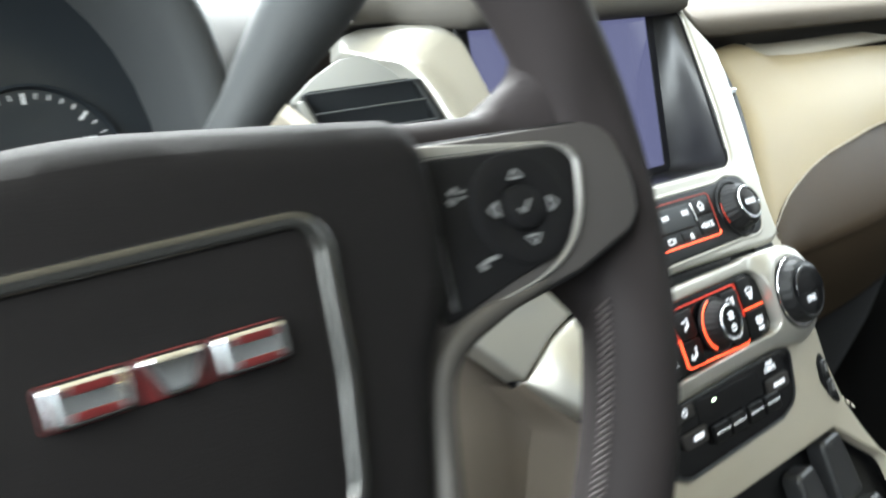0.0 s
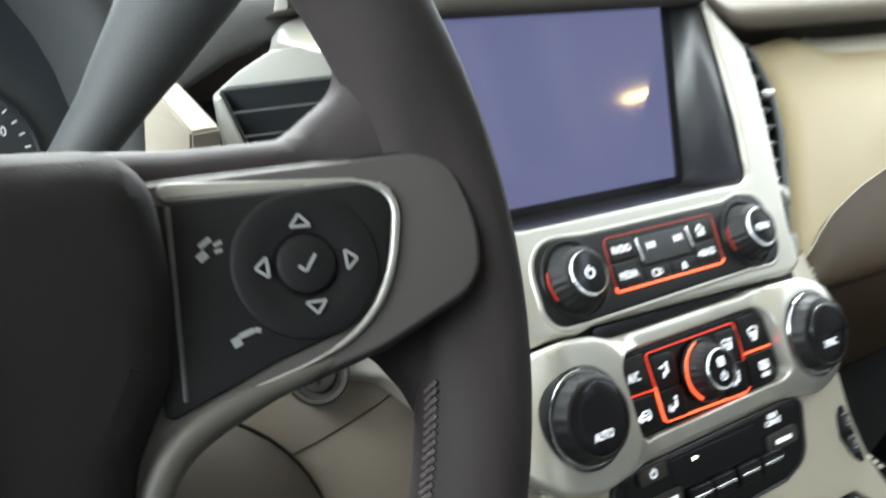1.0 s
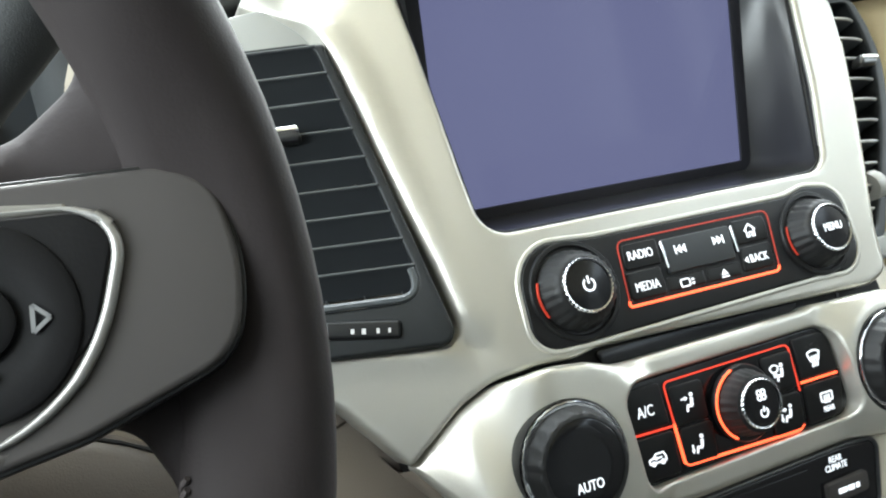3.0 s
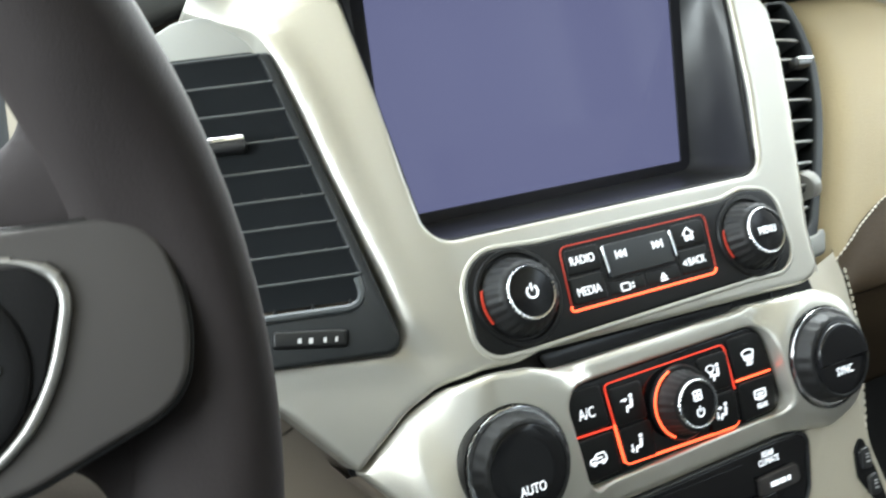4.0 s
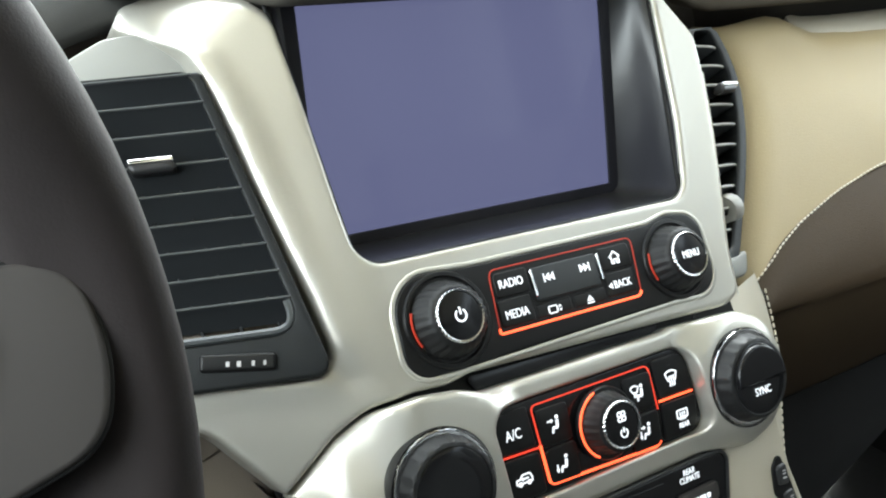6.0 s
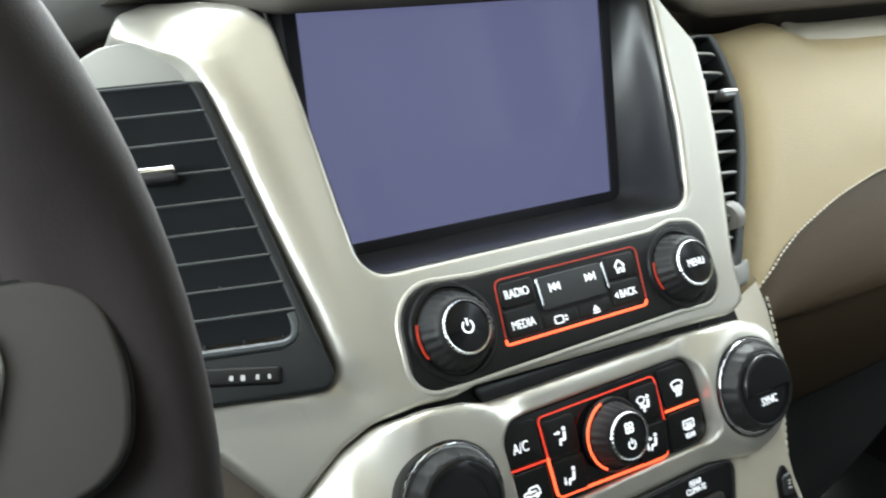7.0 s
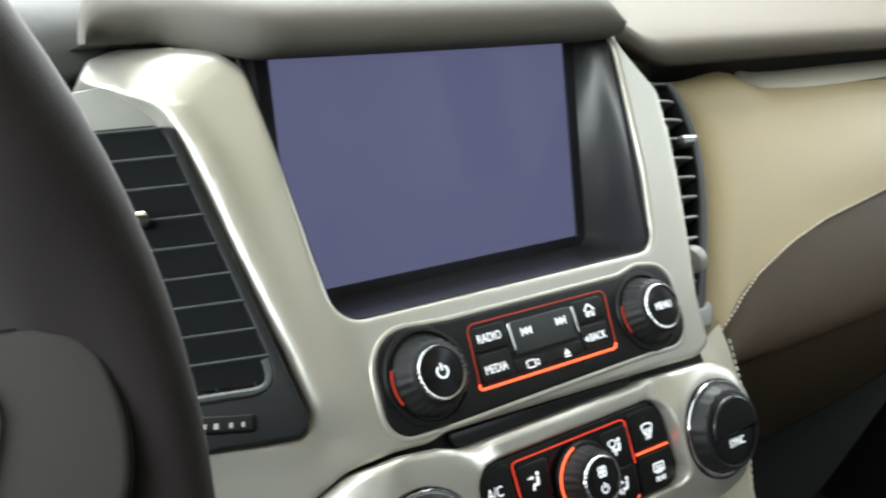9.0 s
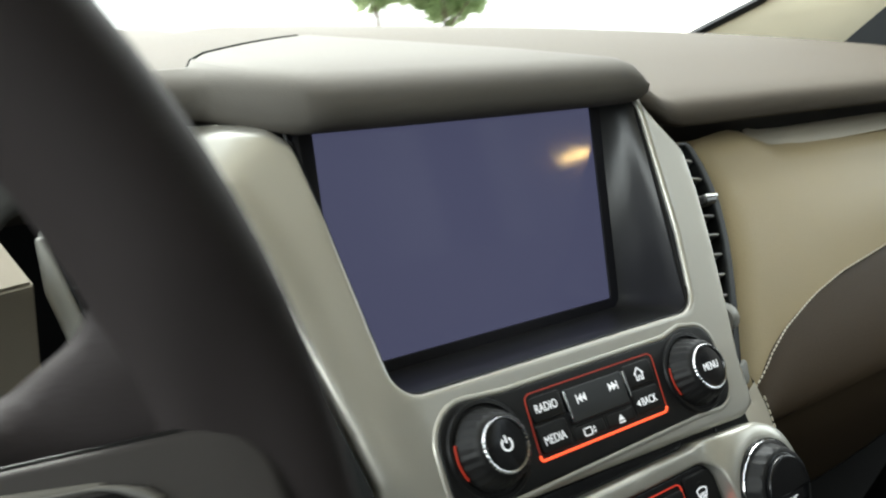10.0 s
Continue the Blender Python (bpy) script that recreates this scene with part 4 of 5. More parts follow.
def brown_column(k):
    s = (k / 40) ** 1.6
    x = 0.1735 + s * 0.655
    z, y = stitch_line(x), cream_y(stitch_line(x)) + 0.10 * s ** 3
    foot, low = 0.7975 + 0.004 * s, 0.0225 + 0.12 * s ** 3
    rows = [(x, y + 0.006, z + 0.001)]
    for f in (0.06, 0.15, 0.3, 0.5, 0.7, 0.85, 0.95):
        rows.append((x, y + (low - y) * f - 0.006 * math.sin(math.pi * f) ** 0.7, z - 0.002 + (foot - z + 0.002) * f))
    return rows + [(x, low + 0.001, foot - 0.002), (x, low + 0.012, foot - 0.004)]


def glove_column(k):
    x, y, z = brown_column(k)[-2]
    return [(x, y + 0.014, z + 0.004), (x, y + 0.006, z - 0.003), (x, y + 0.006, z - 0.010), (x, y + 0.012, z - 0.035), (x, y + 0.026, z - 0.07), (x, y + 0.046, z - 0.11)]


def footwell_column(k):
    x, y, z = glove_column(k)[-1]
    return [(x, y - 0.004, z + 0.004), (x, y + 0.012, z - 0.010), (x, y + 0.035, z - 0.10), (x, y + 0.08, z - 0.22), (x, y + 0.16, z - 0.40)]


part("lower_pad", loft([brown_column(k) for k in range(41)], False), BROWN, dash, "cocoa leather lower pad", sharp=60)
part("footwell_panel", loft([footwell_column(k) for k in range(41)] + [[(x + 0.07, y + 0.01, z) for x, y, z in footwell_column(40)]], False), CARPET, dash, "dark carpeted footwell lining", sharp=60)
part("glove_box_panel", loft([glove_column(k) for k in range(41)], False), BROWN, dash, "cocoa panel of the glove box", sharp=60)


def stitches(points, step, parent, mat, lift=(0, 0, 0), r=0.00085):
    """Separate short threads along a polyline, in one mesh."""
    bm = bmesh.new()
    pts = [Vector(p) for p in points]
    run, total = [0.0], 0.0
    for a, b in zip(pts, pts[1:]):
        total += (b - a).length
        run.append(total)

    def at(d):
        for i in range(len(run) - 1):
            if d <= run[i + 1]:
                return pts[i].lerp(pts[i + 1], (d - run[i]) / max(run[i + 1] - run[i], 1e-9))
        return pts[-1]
    d = 0.0
    while d + step * 0.75 < total:
        a, b = at(d) + Vector(lift), at(d + step * 0.75) + Vector(lift)
        t = (b - a).normalized()
        u = t.orthogonal().normalized()
        v = t.cross(u)
        rows = []
        for f, rr in ((0, 0.4), (0.25, 1), (0.75, 1), (1, 0.4)):
            c = a.lerp(b, f)
            rows.append([bm.verts.new(c + (u * math.cos(q) + v * math.sin(q)) * r * rr) for q in (0, 1.57, 3.14, 4.71)])
        for p, q in zip(rows, rows[1:]):
            for i in range(4):
                bm.faces.new((p[i], p[(i + 1) % 4], q[(i + 1) % 4], q[i]))
        d += step
    return part("stitching", bm, mat, parent, "pale thread stitching" if mat is THREAD else "brown thread stitching")


stitches([(c[-1][0], c[-1][1] - 0.0015, c[-1][2] + 0.0025) for c in cols[2:]], 0.0042, dash, THREAD, r=0.0006)
# black sheet that puts shade into the gap below the lip
part("gap_shade", loft([[(x, 0.155, 0.93), (x, 0.15, 0.95), (x, 0.14, 0.975)] for x in (0.13, 0.3, 0.86)], False), BLACK, dash, "black sheet for the shade in the gap under the dash top")
part("trim_strip", loft([[(x, y0, z), (x, y0 - 0.004, z + 0.003), (x, y0 - 0.002, z + 0.006), (x, y0 + 0.006, z + 0.013), (x, y0 + 0.03, z + 0.014), (x, y0 + 0.03, z - 0.004)]
                         for x, y0, z in [(0.312, 0.147, 0.934), (0.33, 0.139, 0.931), (0.36, 0.135, 0.930), (0.5, 0.138, 0.931), (0.86, 0.19, 0.926)]], True, True, True), BEIGE, dash, "pale beige strip over the pad")
part("vent_surround", loft([[(0.112, 0.10, 0.99), (0.125, 0.10, 0.992), (0.16, 0.125, 0.975), (0.22, 0.15, 0.962)], [(0.112, 0.13, 0.93), (0.13, 0.13, 0.94), (0.17, 0.14, 0.95), (0.23, 0.155, 0.94)]], False), BLACK, dash, "black trim over the vent")

# lower left of the dashboard, behind the wheel
knee = thing("knee_panel", (-0.4, 0.06, 0.5), "tan plastic lower dash panel beside the steering column", "dashboard panel")


def knee_y(z):
    return 0.075 - 0.30 * (0.86 - z) * (1 - 0.6 * ease(0.86, 0.6, z))


def knee_seam(x):
    return 0.790 + 0.032 * ease(-0.215, -0.13, x)


KNEE_X = [-0.80, -0.55, -0.40, -0.30, -0.25, -0.225, -0.21, -0.195, -0.18, -0.165, -0.15, -0.135, -0.12, -0.105]


def knee_panel_column(x, z0, z1, n, d):
    d -= 0.014 + 0.018 * ease(-0.21, -0.15, x)
    rows = [(x, knee_y(z0) + d + 0.006, z0 + (0.002 if z1 < z0 else 0))]
    for k in range(n + 1):
        z = z0 + (z1 - z0) * k / n
        edge = 0.0025 if k in (0, n) else 0
        rows.append((x, knee_y(z) + d + edge - (0.010 if x > -0.11 else 0), z))
    return rows + [(x, knee_y(z1) + d + 0.008, z1)]


part("upper_panel", loft([knee_panel_column(x, 0.866, knee_seam(x) + 0.0012, 6, -0.003) for x in KNEE_X], False), TAN, knee)
part("lower_panel", loft([knee_panel_column(x, knee_seam(x) - 0.0012, 0.45, 8, -0.001) for x in KNEE_X], False), TAN, knee)
part("backing", loft([[(x, knee_y(z) - 0.004 - 0.018 * ease(-0.21, -0.15, x), z) for z in (0.88, 0.80, 0.7, 0.45)] for x in KNEE_X], False), BLACK, knee, "dark seam behind the panels")
blockbm = bmesh.new()
crest = [(-0.2385, 0.108, 0.9612), (-0.2225, 0.112, 0.9590), (-0.2165, 0.080, 0.9425), (-0.2330, 0.074, 0.9430), (-0.2425, 0.1062, 0.9500)]
floor_z = [(-0.2450, 0.108, 0.865), (-0.2225, 0.114, 0.865), (-0.2165, 0.082, 0.865), (-0.2365, 0.0755, 0.865), (-0.2475, 0.104, 0.865)]
up_v = [blockbm.verts.new(p) for p in crest]
low_v = [blockbm.verts.new(p) for p in floor_z]
blockbm.faces.new(up_v[:4])
blockbm.faces.new((up_v[0], up_v[3], up_v[4]))
for i in range(5):
    blockbm.faces.new((low_v[i], low_v[(i + 1) % 5], up_v[(i + 1) % 5], up_v[i]))
blockbm.faces.new(low_v[::-1])
bmesh.ops.recalc_face_normals(blockbm, faces=blockbm.faces[:])
bmesh.ops.bevel(blockbm, geom=blockbm.edges[:], offset=0.0011, segments=2, affect="EDGES")
GREIGE = material("greige_plastic", (0.24, 0.215, 0.175), 0.8, 0.0, 0.3, 1300, 0.05, 8, spec=0.04)
solo("dash_corner_trim", blockbm, GREIGE, (-0.226, 0.1, 0.88), "beige angular dash corner beside the left vent", "dashboard trim", sharp=30)

# ---- instrument cluster under its cowl ----
cluster = thing("instrument_cluster", (-0.42, 0.2, 0.9), "dark instrument cluster with pale tick marks under a charcoal cowl", "instrument cluster")
CL = face_frame((-0.42, 0.205, 0.955), 20)
part("face", solid(rpoly([(-190, -100, 20), (190, -100, 20), (180, 85, 40), (-180, 85, 40)]), [], 0, 10, 1, lambda x, y, z: CL @ Vector((x / 1000, y / 1000, z / 1000))), DIAL, cluster)
for cx, cy, r in ((102, -44, 46), (-102, -44, 46), (0, -44, 30)):
    d = part("dial", lathe([(r + 4, 0), (r + 4, 4), (r + 2, 5), (r + 1, 2), (1, 1.2)], CL @ Matrix.Translation((cx / 1000, cy / 1000, 0.0005)), 64), DIAL, cluster)
    marks = []
    for i in range(31):
        a = radians(225 - 9 * i)
        q = r - (7 if i % 5 == 0 else 4)
        marks.append(bar(q * math.cos(a), q * math.sin(a), (r - 1) * math.cos(a), (r - 1) * math.sin(a), 1.4 if i % 5 == 0 else 0.7))
    part("tick_marks", flat(marks, CL @ Matrix.Translation((cx / 1000, cy / 1000, 0.003))), PRINT, d, "pale tick marks")
    if cx == 102:
        part("number", words("100", 5.0, CL @ Matrix.Translation(((cx + 30) / 1000, (cy + 15.5) / 1000, 0.003))), PRINT, d, "pale number 100")
    part("needle", flat([[(-1.4, -8), (1.4, -8), (0.4, r - 8), (-0.4, r - 8)]], CL @ Matrix.Translation((cx / 1000, cy / 1000, 0.006)) @ Matrix.Rotation(radians(125), 4, "Z")), PRINT, d, "pale needle")


def cowl_arch(y, grow, drop):
    pts = []
    for k in range(25):
        a = math.pi * k / 24
        pts.append((-0.468 + (0.224 + grow) * math.copysign(abs(math.cos(a)) ** 0.7, math.cos(a)), y, 0.905 + (0.164 + grow - drop) * math.sin(a) ** 0.8))
    return pts


part("cowl", loft([cowl_arch(0.30, -0.012, 0.02), cowl_arch(0.19, -0.004, 0.005), cowl_arch(0.155, 0.0, 0), cowl_arch(0.143, 0.008, 0), cowl_arch(0.142, 0.018, 0), cowl_arch(0.150, 0.024, 0), cowl_arch(0.19, 0.026, 0), cowl_arch(0.34, 0.022, 0.03)], False), COWL, cluster, "charcoal cowl arching over the dials", sharp=70)
low_edge = [Vector(p) for p in ((-0.236, 0.150, 0.905), (-0.222, 0.150, 0.930), (-0.205, 0.150, 0.949), (-0.181, 0.150, 0.9615), (-0.156, 0.151, 0.9685), (-0.125, 0.153, 0.973))]
top_edge = [Vector(p) for p in ((-0.246, 0.165, 0.918), (-0.234, 0.168, 0.942), (-0.220, 0.170, 0.962), (-0.203, 0.175, 0.985), (-0.175, 0.185, 1.000), (-0.125, 0.20, 1.004))]
shoulder = []
for a, b in zip(low_edge, top_edge):
    out = Vector((0.004, -0.9, 0.35)).normalized() * (b - a).length
    shoulder.append([a + Vector((0.004, 0.02, -0.004)), a, a.lerp(b, 0.12) + out * 0.16, a.lerp(b, 0.35) + out * 0.30, a.lerp(b, 0.62) + out * 0.28, a.lerp(b, 0.86) + out * 0.14, b, b + Vector((0, 0.05, 0.004)), b + Vector((0, 0.10, 0.0)), b + Vector((0, 0.17, -0.03))])
part("dash_ridge", loft(shoulder, False), RIDGE, cluster, "grey rounded shoulder beside the cowl", sharp=70)

# ---- gear lever on the column ----
lever = thing("gear_lever", (-0.34, 0.02, 0.91), "dark grey column gear lever behind the steering wheel", "gear lever")
reach = [Vector(p) for p in ((-0.335, 0.066, 0.875), (-0.318, 0.062, 0.900), (-0.300, 0.058, 0.925), (-0.287, 0.054, 0.943), (-0.275, 0.050, 0.960), (-0.2675, 0.049, 0.971), (-0.260, 0.047, 0.982), (-0.252, 0.044, 0.995), (-0.244, 0.040, 1.008), (-0.236, 0.037, 1.020), (-0.228, 0.034, 1.032), (-0.221, 0.032, 1.042), (-0.217, 0.031, 1.048), (-0.2155, 0.0305, 1.0505))]
girth = (0.008, 0.0085, 0.009, 0.0105, 0.0125, 0.0145, 0.0165, 0.0185, 0.0205, 0.0215, 0.0210, 0.0175, 0.0110, 0.004)
part("stalk", tube(reach[:4], 0.0085, 16), COWL, lever)
part("grip", tube(reach[2:], lambda f: along(tuple((k / 11, g) for k, g in enumerate(girth[2:])), f), 24), COWL, lever, "thick tapered grip")

# ---- steering wheel ----
WM = face_frame((-0.4126, -0.121, 0.9412), 19.6)
PM = face_frame((-0.2823, -0.1187, 0.9586), 30, -12)


def on_wheel(x, y, z=0.0):
    return WM @ Vector((x / 1000, y / 1000, z / 1000))


def on_pad(x, y, z=0.0):
    return PM @ Vector((x / 1000, y / 1000, z / 1000))


wheel = thing("steering_wheel", (-0.4126, -0.121, 0.9412), "dark leather steering wheel with satin nickel spoke and switches", "steering wheel")
ring_pts = []
for i in range(120):
    a = 2 * math.pi * i / 120
    tx, ty = math.cos(a), math.sin(a)
    row = []
    turn = (math.degrees(a) + 180) % 360 - 180
    low = max(0, 1 - ((turn - 2) / 17) ** 2) if abs(turn - 2) < 17 else 0
    for j in range(20):
        b = 2 * math.pi * j / 20
        rr = 179.5 + 15.9 * math.cos(b)
        row.append(on_wheel(rr * tx, rr * ty, (17.5 - (9.5 * low * min(max((0.75 - math.cos(b)) / 1.1, 0), 1) if math.sin(b) > 0 else 0)) * math.sin(b)))
    ring_pts.append(row)
part("rim", loft(ring_pts, ring=True), LEATHER_WHEEL, wheel)
lacing = bmesh.new()
for i in range(66):
    a = radians(-62 + 0.78 * i)
    for s in (-1, 1):
        p = on_wheel(163.6 * math.cos(a), 163.6 * math.sin(a), 3.0)
        q = on_wheel((164.0 if s > 0 else 163.7) * math.cos(a + 0.010 * s), (164.0 if s > 0 else 163.7) * math.sin(a + 0.010 * s), 5.4 if s > 0 else 0.4)
        t = tube([p, (p + q) / 2 + (WM.to_3x3() @ Vector((0, 0, 0.0006))), q], 0.0007, 6)
        me = bpy.data.meshes.new("lace")
        t.to_mesh(me)
        t.free()
        lacing.from_mesh(me)
        bpy.data.meshes.remove(me)
part("stitching", lacing, STITCH, wheel, "brown laced stitching inside the rim")
def blend(x, y):
    """The spoke's leather swells to meet the rim."""
    return 15 * ease(142, 176, math.hypot(x, y)) ** 1.3 * ease(6, 26, abs(y - 8))


part("spoke", solid(rpoly([(60, -86, 8), (74, -70, 10), (86, -40, 12), (100, -27, 12), (140, -19.5, 10), (155, -21.5, 9), (160.5, -34, 6), (163, -44, 2), (176, -44, 3), (184, 0, 20), (173, 74, 3), (159.5, 74, 3), (156.5, 50.5, 11), (141.5, 40.2, 15), (110, 41, 12), (60, 46, 4)]), [], -8, 15, 8, on_wheel, range(128, 184, 4), range(-48, 72, 8), lift=blend), LEATHER_WHEEL, wheel, "dark leather-wrapped spoke")
part("spoke", solid(rpoly([(-60, -60, 8), (-96, -30, 12), (-150, -20, 10), (-174, -34, 4), (-184, 0, 20), (-172, 50, 4), (-150, 47, 10), (-110, 42, 12), (-60, 47, 4)]), [], -8, 15, 8, on_wheel), LEATHER_WHEEL, wheel, "dark leather-wrapped spoke")
part("spoke", solid(rpoly([(-50, -80, 8), (-38, -178, 6), (38, -178, 6), (50, -80, 8)]), [], -8, 15, 8, on_wheel), LEATHER_WHEEL, wheel, "dark leather-wrapped spoke")
PANEL = rpoly([(-37, 8.0, 1), (20, 8.0, 5), (26, 3.5, 5), (21, -15.5, 10), (9.5, -27.5, 12), (-10, -33, 30), (-37, -43.0, 2)])
PLATE = rpoly([(-40, 13.4, 2), (44.5, 16.2, 14), (49.2, -5, 60), (46.5, -21.5, 14), (18, -33.5, 30), (-2, -38.6, 30), (-24, -43.2, 16), (-36, -52, 16), (-44, -78, 14), (-50, -110, 2), (-64, -110, 2), (-60, -40, 10)])
part("plate_gap", solid(inset(PLATE, -0.8), [], -1.6, 6, 0.4, on_pad), BLACK, wheel, "dark gap round the spoke plate")
part("spoke_plate", solid(PLATE, [], -0.1, 8, 1.5, on_pad), NICKEL, wheel, "satin dark nickel spoke plate")
# a pale strip laid on the plate in place of its sheen
part("spoke_plate_sheen", solid(rpoly([(-31.6, 8.2, 2.4), (18, 8.6, 1), (18, 10.2, 1), (-31.6, 13.4, 2.4)]), [], 0.6, 4, 0.8, on_pad), PLATE_SHEEN, wheel, "dull champagne strip for the plate's sheen over the switches")
bright = [on_pad(x, y, 0.4) for x, y in path_round([(4, 9.4, 0), (21.2, 9.2, 6), (27.6, 3.6, 6), (22.6, -16.2, 9), (13.0, -28.6, 9), (0, -34.4, 7), (-16, -38.2, 0)])]
part("spoke_plate_rim", tube(bright, lambda f: 0.0003 + 0.0009 * ease(0, 0.2, f) * (1 - 0.75 * ease(0.55, 0.95, f)), 10), SPOKE_RIM, wheel, "bright satin rim round the switches")
arm = [on_pad(x, y, -1.6) for x, y in path_round([(12, -31.6, 0), (6, -33.8, 3), (0, -36.0, 4), (-16, -40.0, 5), (-29.5, -44.8, 6), (-39, -51.8, 7), (-43.5, -63, 7), (-48, -86, 10), (-53, -112, 0)])]
part("spoke_plate_edge", tube(arm, lambda f: 0.0014 + 0.0029 * ease(0.05, 0.55, f), 14), EDGE, wheel, "dull nickel edge running down the hub")
switches = part("switch_panel", solid(PANEL, [], 0.9, 4, 0.5, on_pad), SWITCH, wheel, "black switch panel with white marks")
part("panel_edge", solid(rpoly([(-30.6, 7.4, 0.6), (-29.0, 7.4, 0.6), (-31.4, -39, 0.6), (-32.8, -39, 0.6)]), [], 1.1, 2, 0.6, on_pad), LINER, switches, "grey edge of the switch panel")
CENTRE = PM @ Matrix.Translation((0.0008, -0.0107, 0))
part("switch_ring", lathe([(18.6, 0.4), (18.4, 1.4), (17.2, 2.0), (12, 1.2), (8.4, 0.9)], CENTRE, 64), SWITCH, switches, "dished round five-way switch")
part("switch_centre", lathe([(7.4, 0.6), (7.2, 1.9), (6.2, 2.4), (0.4, 2.2)], CENTRE, 40), SWITCH, switches, "round centre button")
for x, y, a in ((0, 10.8, 0), (11.4, -0.2, -90), (-10.9, 0.3, 90), (0.8, -10.8, 180)):
    tri = CENTRE @ Matrix.Translation((x / 1000, y / 1000, 0.0017)) @ Matrix.Rotation(radians(a), 4, "Z")
    part("arrow_mark", flat([bar(-2.5, -1.3, 2.5, -1.3, 0.8), bar(-2.5, -1.3, 0, 1.7, 0.8), bar(2.5, -1.3, 0, 1.7, 0.8)], tri), SWITCH_PRINT, switches, "white arrow")
part("tick_mark", flat([bar(-2.2, -0.4, -0.6, -2, 0.9), bar(-0.6, -2, 2.4, 2, 0.9)], CENTRE @ Matrix.Translation((0, 0, 0.0024))), SWITCH_PRINT, switches, "white tick")
ICON = PM @ Matrix.Translation((-0.0215, -0.004, 0.0009))
part("call_mark", flat([bar(-3, -2.4, -1, -1, 2.2), bar(-2.4, 0.6, 0.4, 2.4, 1.4), bar(1, 0.6, 3, 1.4, 1.0), bar(1, -1, 2.8, -0.6, 1.0)], ICON), SWITCH_PRINT, switches, "white call mark")
ICON2 = PM @ Matrix.Translation((-0.0165, -0.0262, 0.0009))
part("call_mark", flat([bar(-3.2, -1.2, -1.2, -0.4, 2.4), bar(-1.4, 0.4, 2.2, 1.4, 1.4), bar(2.4, 1.6, 3.8, 1.0, 1.2)], ICON2), SWITCH_PRINT, switches, "white call mark")

HUB = rpoly([(-100, 42, 22), (0, 48, 200), (98.5, 41, 16), (99, 8, 40), (94.5, -13, 12), (83, -30, 10), (78.5, -46, 30), (62, -112, 30), (-58, -112, 30), (-78, -60, 40), (-97, -10, 30)])


def dome(x, y):
    return 5.0 * max(0, 1 - (x / 110) ** 2) * max(0, 1 - ((y + 20) / 110) ** 2)


hub = part("hub_cover", solid(HUB, [], 9, 30, 13, on_wheel, range(-90, 95, 12), range(-105, 45, 12), lift=dome), AIRBAG, wheel, "dark grained airbag cover", sharp=60)
FRAME = rpoly([(-49, 19.5, 14), (53, 21, 12), (50, -25, 60), (44, -62, 14), (-44, -62, 14), (-48, -25, 60)], 10)
part("hub_trim", solid(FRAME, [inset(FRAME, 5.2)], 15.2, 6, 2.2, on_wheel), TRIM, hub, "dark chrome trim frame")
part("hub_inlay", solid(inset(FRAME, 5.0), [], 13.6, 6, 0.6, on_wheel), AIRBAG, hub, "dark inlay")
for x, w, lean in ((-28, 20.4, 0), (-7.2, 18.6, 4.5), (11.8, 20.4, 0)):
    e = part("emblem_block", solid(rpoly([(x + 0.7, -14.9, 1.5), (x + w - 0.7, -14.9, 1.5), (x + w - 0.7, -4.3, 1.5), (x + 0.7, -4.3, 1.5)]), [], 14.4, 2, 0.5, on_wheel), RED, hub, "red-edged emblem block")
    part("emblem_face", solid(rpoly([(x + 1.0 + lean, -14.6, 1.6), (x + w - 1.0 - lean, -14.6, 1.6), (x + w - 1.0, -4.6, 1.6), (x + 1.0, -4.6, 1.6)]), [], 16.8, 2.4, 2.0, on_wheel), CHROME, e, "chrome plate")
    for y in (-12.6, -7.0) if not lean else ():
        part("emblem_stripe", solid(rpoly([(x + 5.4, y - 1.0, 0.6), (x + w - 3.6, y - 1.0, 0.6), (x + w - 3.6, y + 1.0, 0.6), (x + 5.4, y + 1.0, 0.6)]), [], 17.1, 1, 0.3, on_wheel), RED, e, "dark red stripe")

# steering column behind the wheel
column = thing("steering_column", (-0.4126, 0.02, 0.86), "tan plastic steering column shroud with key barrel", "steering column")
secs = []
for d, rx, ry in ((-14, 34, 30), (-20, 40, 35), (-50, 46, 39), (-110, 58, 50), (-190, 72, 62), (-240, 76, 66)):
    secs.append([on_wheel(rx * math.copysign(abs(math.cos(a)) ** 0.7, math.cos(a)), ry * math.copysign(abs(math.sin(a)) ** 0.7, math.sin(a)) - 12, d) for a in [2 * math.pi * k / 32 for k in range(32)]])
part("shroud", loft(secs, True, True, True), TAN, column, "tan plastic shroud", sharp=50)
KEY = face_frame((-0.199, 0.030, 0.836), 25, -25)
part("key_barrel", lathe([(14.5, -20), (14.5, 1), (13.4, 2.6), (11.6, 2.2), (11.0, -1), (8.5, -1.4), (8.0, 1.6), (7, 2.4), (1, 2.4)], KEY, 40), NICKEL, column, "dark metal key barrel")
part("key_slot", solid(rpoly([(-0.9, -5, 0.4), (0.9, -5, 0.4), (0.9, 5, 0.4), (-0.9, 5, 0.4)]), [], 2.8, 0.6, 0.2, lambda x, y, z: KEY @ Vector((x / 1000, y / 1000, z / 1000))), BLACK, column, "black key slot")
dome_rings = []
